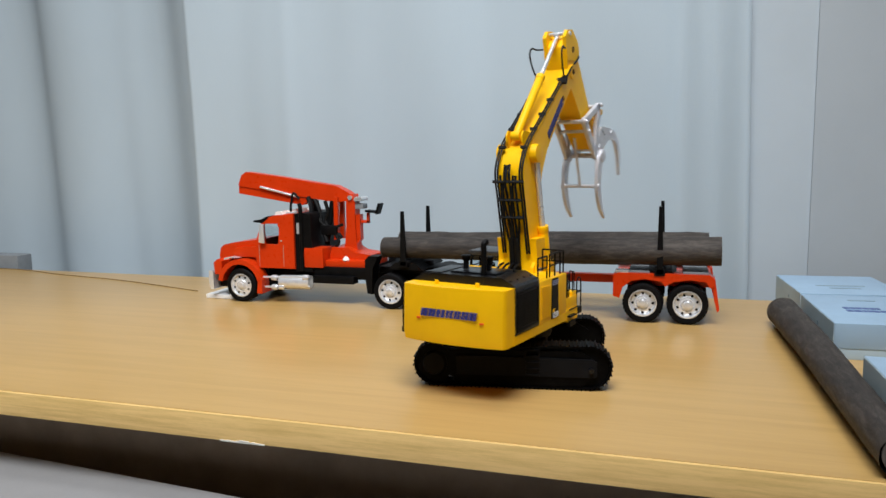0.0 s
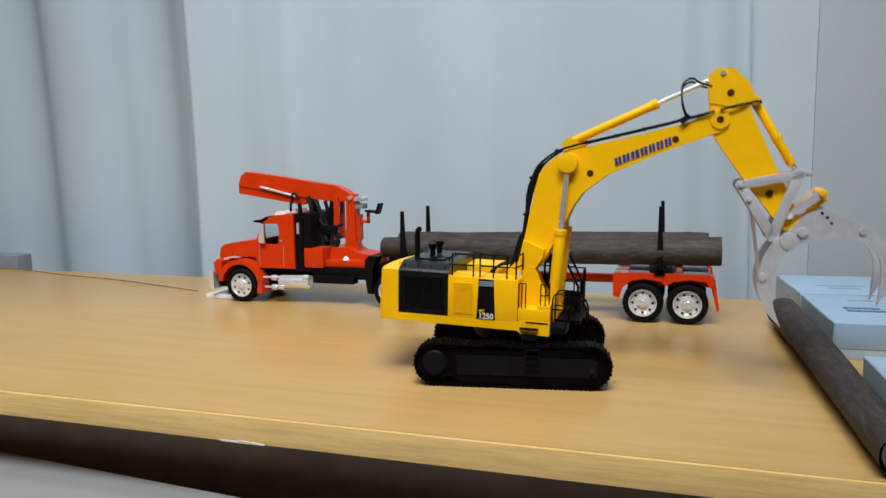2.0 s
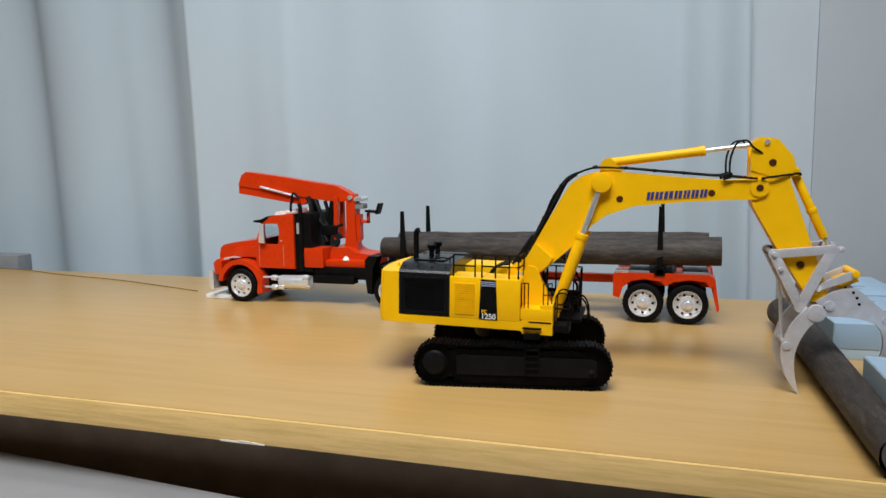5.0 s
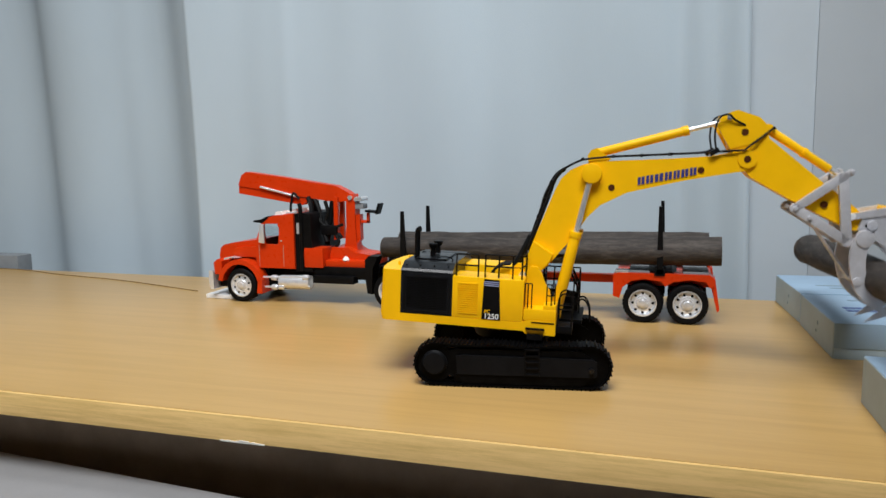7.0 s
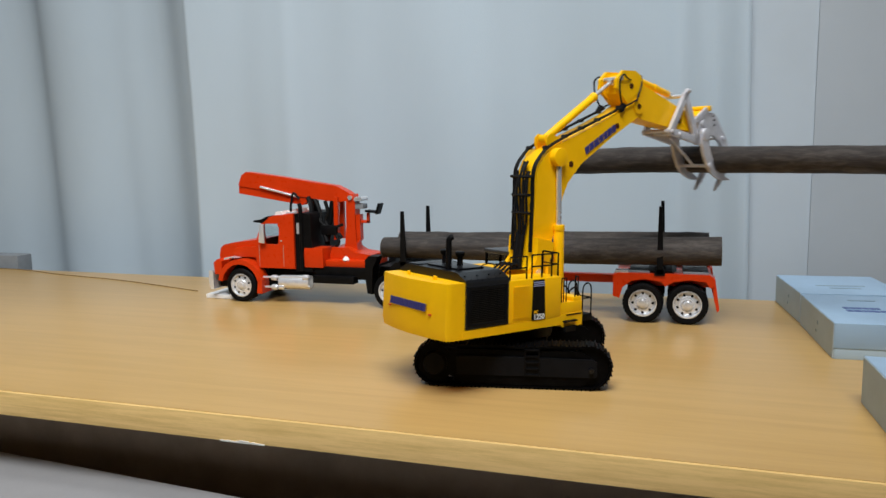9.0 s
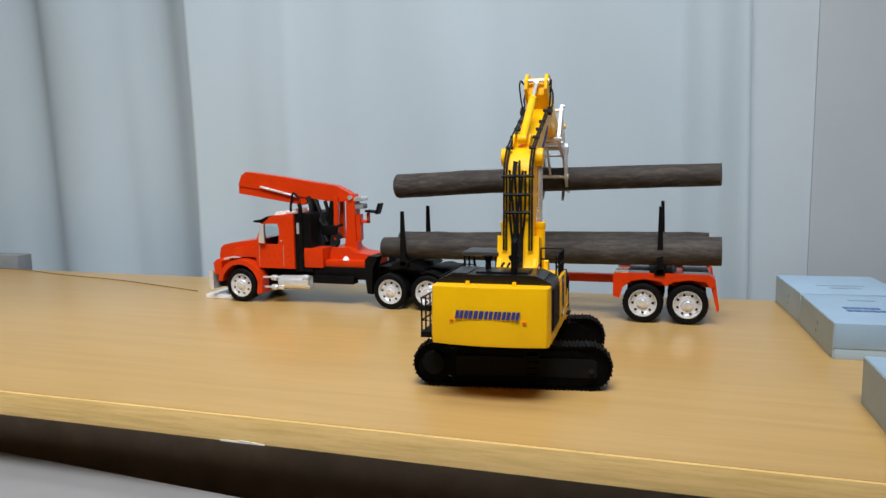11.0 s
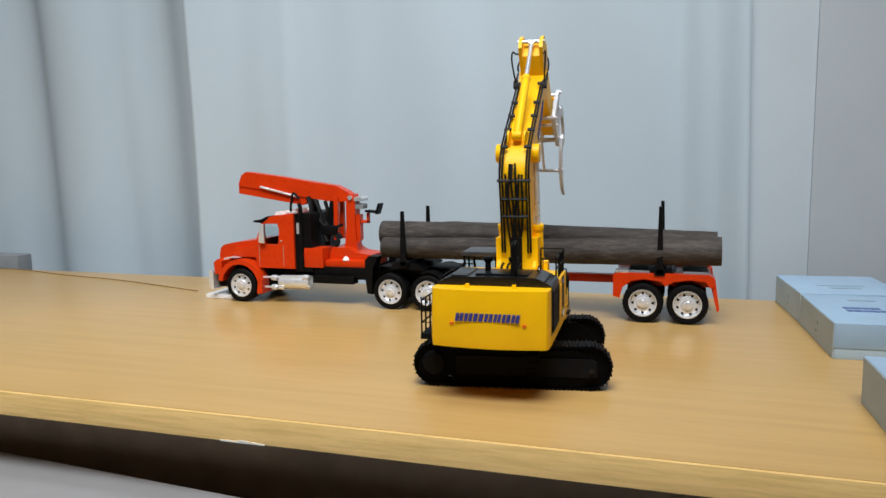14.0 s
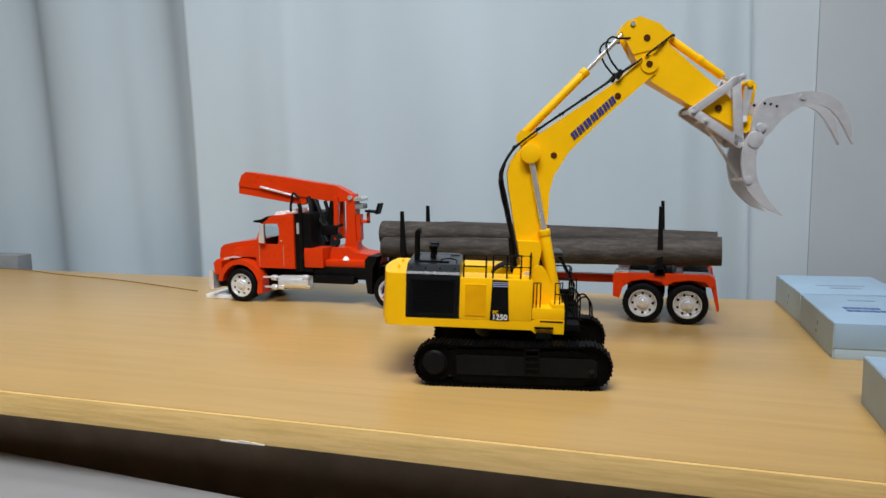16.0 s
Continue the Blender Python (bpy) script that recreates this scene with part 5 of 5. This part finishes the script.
def trailer():
    t = tagged(empty("log_trailer"), "red toy pole trailer carrying bark logs", "toy trailer")
    bm = bmesh.new()
    block(bm, -0.135, 0.060, YM - 0.0042, YM + 0.0042, 0.0290, 0.0368)
    part("drawbar", bm, RED, t, "red drawbar", bevel=0.0006)
    for side, y0, y1 in ((-1, Y0 + 0.0005, Y0 + 0.0160), (1, Y1 - 0.0160, Y1 - 0.0005)):
        bm = bmesh.new()
        prism(bm, [(53, 23), (53, 42.5), (58, 44.2), (134, 44.2), (138.5, 41), (138, 34), (134, 33), (131, 38), (118, 39.5), (104, 37.2), (97.5, 33), (94, 37.2), (80, 39.2), (68, 37), (61, 31), (58.5, 21.5)], y0, y1)
        part("wheel_guard", bm, RED, t, "red guard over the twin wheels", bevel=0.0006)
        bm = bmesh.new()
        prism(bm, [(136, 38), (138.5, 40), (142.5, 14), (140.5, 12), (138, 22)], y0 + 0.001, y1 - 0.004)
        part("mud_flap", bm, RED, t, "red mud flap", bevel=0.0004)
    bm = bmesh.new()
    block(bm, 0.054, 0.136, Y0 + 0.016, Y1 - 0.016, 0.0310, 0.0425)
    part("subframe", bm, RED, t, bevel=0.0006)
    for x0, x1 in ((0.066, 0.084), (0.112, 0.133)):
        bm = bmesh.new()
        block(bm, x0, x1, Y0 + 0.004, Y1 - 0.004, 0.0435, 0.0458)
        part("deck_plate", bm, DARKGREY, t, "dark grey deck plate", bevel=0.0004)
    bm = bmesh.new()
    block(bm, 0.0545, 0.0660, Y0 + 0.001, Y0 + 0.012, 0.0440, 0.0462)
    part("guard_bracket", bm, STEEL, t, bevel=0.0004)
    for x in (0.0787, 0.1162):
        bm = bmesh.new()
        rod(bm, (x, Y0 + 0.004, R), (x, Y1 - 0.004, R), 0.0028)
        part("axle", bm, BLACK, t)
        for side, y in ((-1, Y0 + 0.0080), (1, Y1 - 0.0080)):
            wheel(t, x, y, R, R, 0.0150, side, x * 50)
    bunk(t, 0.0925, 0.0500, 0.1030)
    return t


tractor()
trailer()


# ---- what moves ----
# seconds; swing and tilt of the deck; slope of the boom; slope of the arm; jaw (0 open, -70 shut)
STATES = [
    (0.0, 77.0, -0.5, 63.4, -44.6, 10), (0.5, 54.0, -0.4, 61.7, -43.8, 10), (1.0, 32.0, -0.7, 61.7, -44.8, 10), (1.5, 9.5, -1.2, 57.8, -48.0, 9),
    (2.0, -0.1, -1.8, 40.8, -55.3, 0), (2.5, 0.1, -1.2, 30.9, -59.4, 0), (3.0, 11.5, -1.5, 22.5, -68.4, 0), (3.5, 8.9, -1.8, 23.8, -66.3, 0),
    (4.0, 1.7, -1.5, 27.3, -62.5, 0), (4.6, 1.5, -1.3, 24.8, -61.5, 0), (5.5, 5.0, -1.6, 21.2, -59.5, -35), (6.2, 5.4, -2.2, 22.0, -55.0, -68),
    (6.5, 5.5, -2.5, 24.2, -51.7, -68), (7.0, 5.3, -2.6, 31.1, -29.4, -70), (7.5, 5.3, -2.6, 41.4, -17.7, -70),
    (8.0, 11.3, -2.4, 48.9, -9.2, -70), (8.5, 33.4, -2.4, 49.0, -8.7, -70), (9.0, 54.9, -2.0, 48.5, -8.5, -70), (9.2, 64.0, -1.7, 47.8, -9.2, -70),
    (10.0, 84.4, -1.4, 47.0, -11.5, -70), (10.7, 92.2, -1.2, 47.4, -14.0, -70), (11.3, 92.7, -1.1, 48.6, -20.2, -70), (12.0, 92.7, -1.1, 49.1, -32.8, -70),
    (12.3, 92.7, -1.1, 49.3, -39.0, -68), (12.5, 92.7, -1.0, 49.4, -41.7, -30), (12.7, 92.7, -0.7, 49.8, -41.7, 0), (13.0, 92.7, -0.2, 52.9, -39.6, 10), (13.5, 92.7, -0.1, 57.6, -31.2, 10), (14.0, 92.6, -0.2, 61.4, -30.2, 10),
    (14.3, 91.6, -0.2, 61.6, -30.0, 10), (14.5, 84.2, -0.3, 62.0, -30.4, 10), (15.0, 60.3, -0.5, 61.5, -29.8, 10), (15.5, 38.2, -1.0, 62.2, -30.2, 10), (16.0, 14.6, -2.3, 62.3, -30.2, 10)]


def at_time(table, t):
    """A table's values at t, eased through its rows without overshoot."""
    i = max(k for k in range(len(table)) if table[k][0] <= t + 1e-9)
    if i == len(table) - 1:
        return table[-1][1:]
    a, b = table[i], table[i + 1]
    h = b[0] - a[0]
    u = (t - a[0]) / h
    out = []
    for c in range(1, len(a)):
        s = (b[c] - a[c]) / h
        def slope(k):
            if k <= 0 or k >= len(table) - 1:
                return s
            l = (table[k][c] - table[k - 1][c]) / (table[k][0] - table[k - 1][0])
            r = (table[k + 1][c] - table[k][c]) / (table[k + 1][0] - table[k][0])
            return 0.0 if l * r <= 0 else 2 * l * r / (l + r)
        m0, m1 = slope(i), slope(i + 1)
        out.append((2 * u ** 3 - 3 * u * u + 1) * a[c] + (u ** 3 - 2 * u * u + u) * h * m0 + (3 * u * u - 2 * u ** 3) * b[c] + (u ** 3 - u * u) * h * m1)
    return out


def turn_y(degrees):
    return Matrix.Rotation(radians(-degrees), 4, "Y")


def aim(p, q):
    """Pose at p whose x axis points to q and whose y axis stays level."""
    d = q - p
    return Matrix.Translation(p) @ turn_y(math.degrees(math.atan2(d.z, d.x)))


def machine(t):
    """Poses of the excavator's moving parts at t."""
    swing, tilt, be, al, ja = at_time(STATES, t)
    deck = Matrix.Translation(SWING_CENTRE) @ Matrix.Rotation(radians(swing), 4, "Z") @ Matrix.Translation((0, 0, 0.03)) @ turn_y(tilt) @ Matrix.Translation((0, 0, -0.03))
    bm_ = Matrix.Translation((FOOT[0], BOOM_SIDE, FOOT[1])) @ turn_y(be)
    arm = Matrix.Translation(bm_ @ Vector((BOOM_LENGTH, 0, 0))) @ turn_y(al)
    jaw = arm @ Matrix.Translation((JAW_PIN[0], 0, JAW_PIN[1])) @ turn_y(ja)
    link = arm @ Matrix.Translation((0.0703, 0, 0.0022)) @ turn_y(4 + (0.76 if ja < 0 else 2.0) * ja)
    out = {"deck": deck, "boom": deck @ bm_, "arm": deck @ arm, "jaw": deck @ jaw, "link": deck @ link}
    for name, y in (("lift_r", BOOM_SIDE - 0.0122), ("lift_l", BOOM_SIDE + 0.0122)):
        p = Vector((CYL_FOOT[0], y, CYL_FOOT[1]))
        q = bm_ @ Vector((CYL_HEAD[0], 0, CYL_HEAD[1]))
        q.y = y
        out[name] = (deck @ aim(p, q), deck @ Matrix.Translation(q - p) @ aim(p, q))
    p, q = bm_ @ Vector((ARM_CYL_FOOT[0], 0, ARM_CYL_FOOT[1])), arm @ Vector((ARM_CYL_HEAD[0], 0, ARM_CYL_HEAD[1]))
    out["crowd"] = (deck @ aim(p, q), deck @ Matrix.Translation(q - p) @ aim(p, q))
    return out


# the lifted log: seconds, middle, heading and slope of its thick end
LOG_ROWS = [
    (0.0, 0.2005, 0.025, 0.012, 92.4, 0.0), (6.1, 0.2005, 0.025, 0.012, 92.4, 0.0), (6.5, 0.2007, 0.0011, 0.0272, 94.5, 0.7), (7.0, 0.2254, 0.0182, 0.0692, 95.0, -0.7), (7.5, 0.224, 0.0156, 0.1104, 95.1, -0.3), (8.0, 0.2168, 0.0304, 0.1403, 101.1, -1.3), (8.5, 0.183, 0.1166, 0.1415, 122.7, -0.4), (9.0, 0.1275, 0.1754, 0.1417, 144.0, -0.3), (9.2, 0.0872, 0.1993, 0.1421, 153.2, -0.4), (11.3, -0.019, 0.2127, 0.1192, 174.3, -2.3), (12.0, -0.019, 0.1955, 0.1010, 175.9, -0.9), (12.5, -0.0184, 0.1809, 0.0864, 178.6, -1.2), (12.65, -0.0184, 0.1829, 0.0854, 178.6, -1.2), (12.85, -0.019, 0.197, 0.0708, 180.0, 0.4), (16.0, -0.019, 0.197, 0.0708, 180.0, 0.4)]


def motions():
    times = [k / 10 for k in range(161)]
    states = [(t, machine(t)) for t in times]
    for name in ("deck", "boom", "arm", "jaw", "link"):
        walk(EXCAVATOR[name], [(t, s[name]) for t, s in states])
    for name in ("lift_r", "lift_l", "crowd"):
        for k in (0, 1):
            walk(EXCAVATOR[name][k], [(t, s[name][k]) for t, s in states])
    rows = []
    for t in times:
        x, y, z, head, rise = at_time(LOG_ROWS, t)
        rows.append((t, pose(x, y, z, 0, -rise, head)))
    walk(LOADED, rows)


motions()
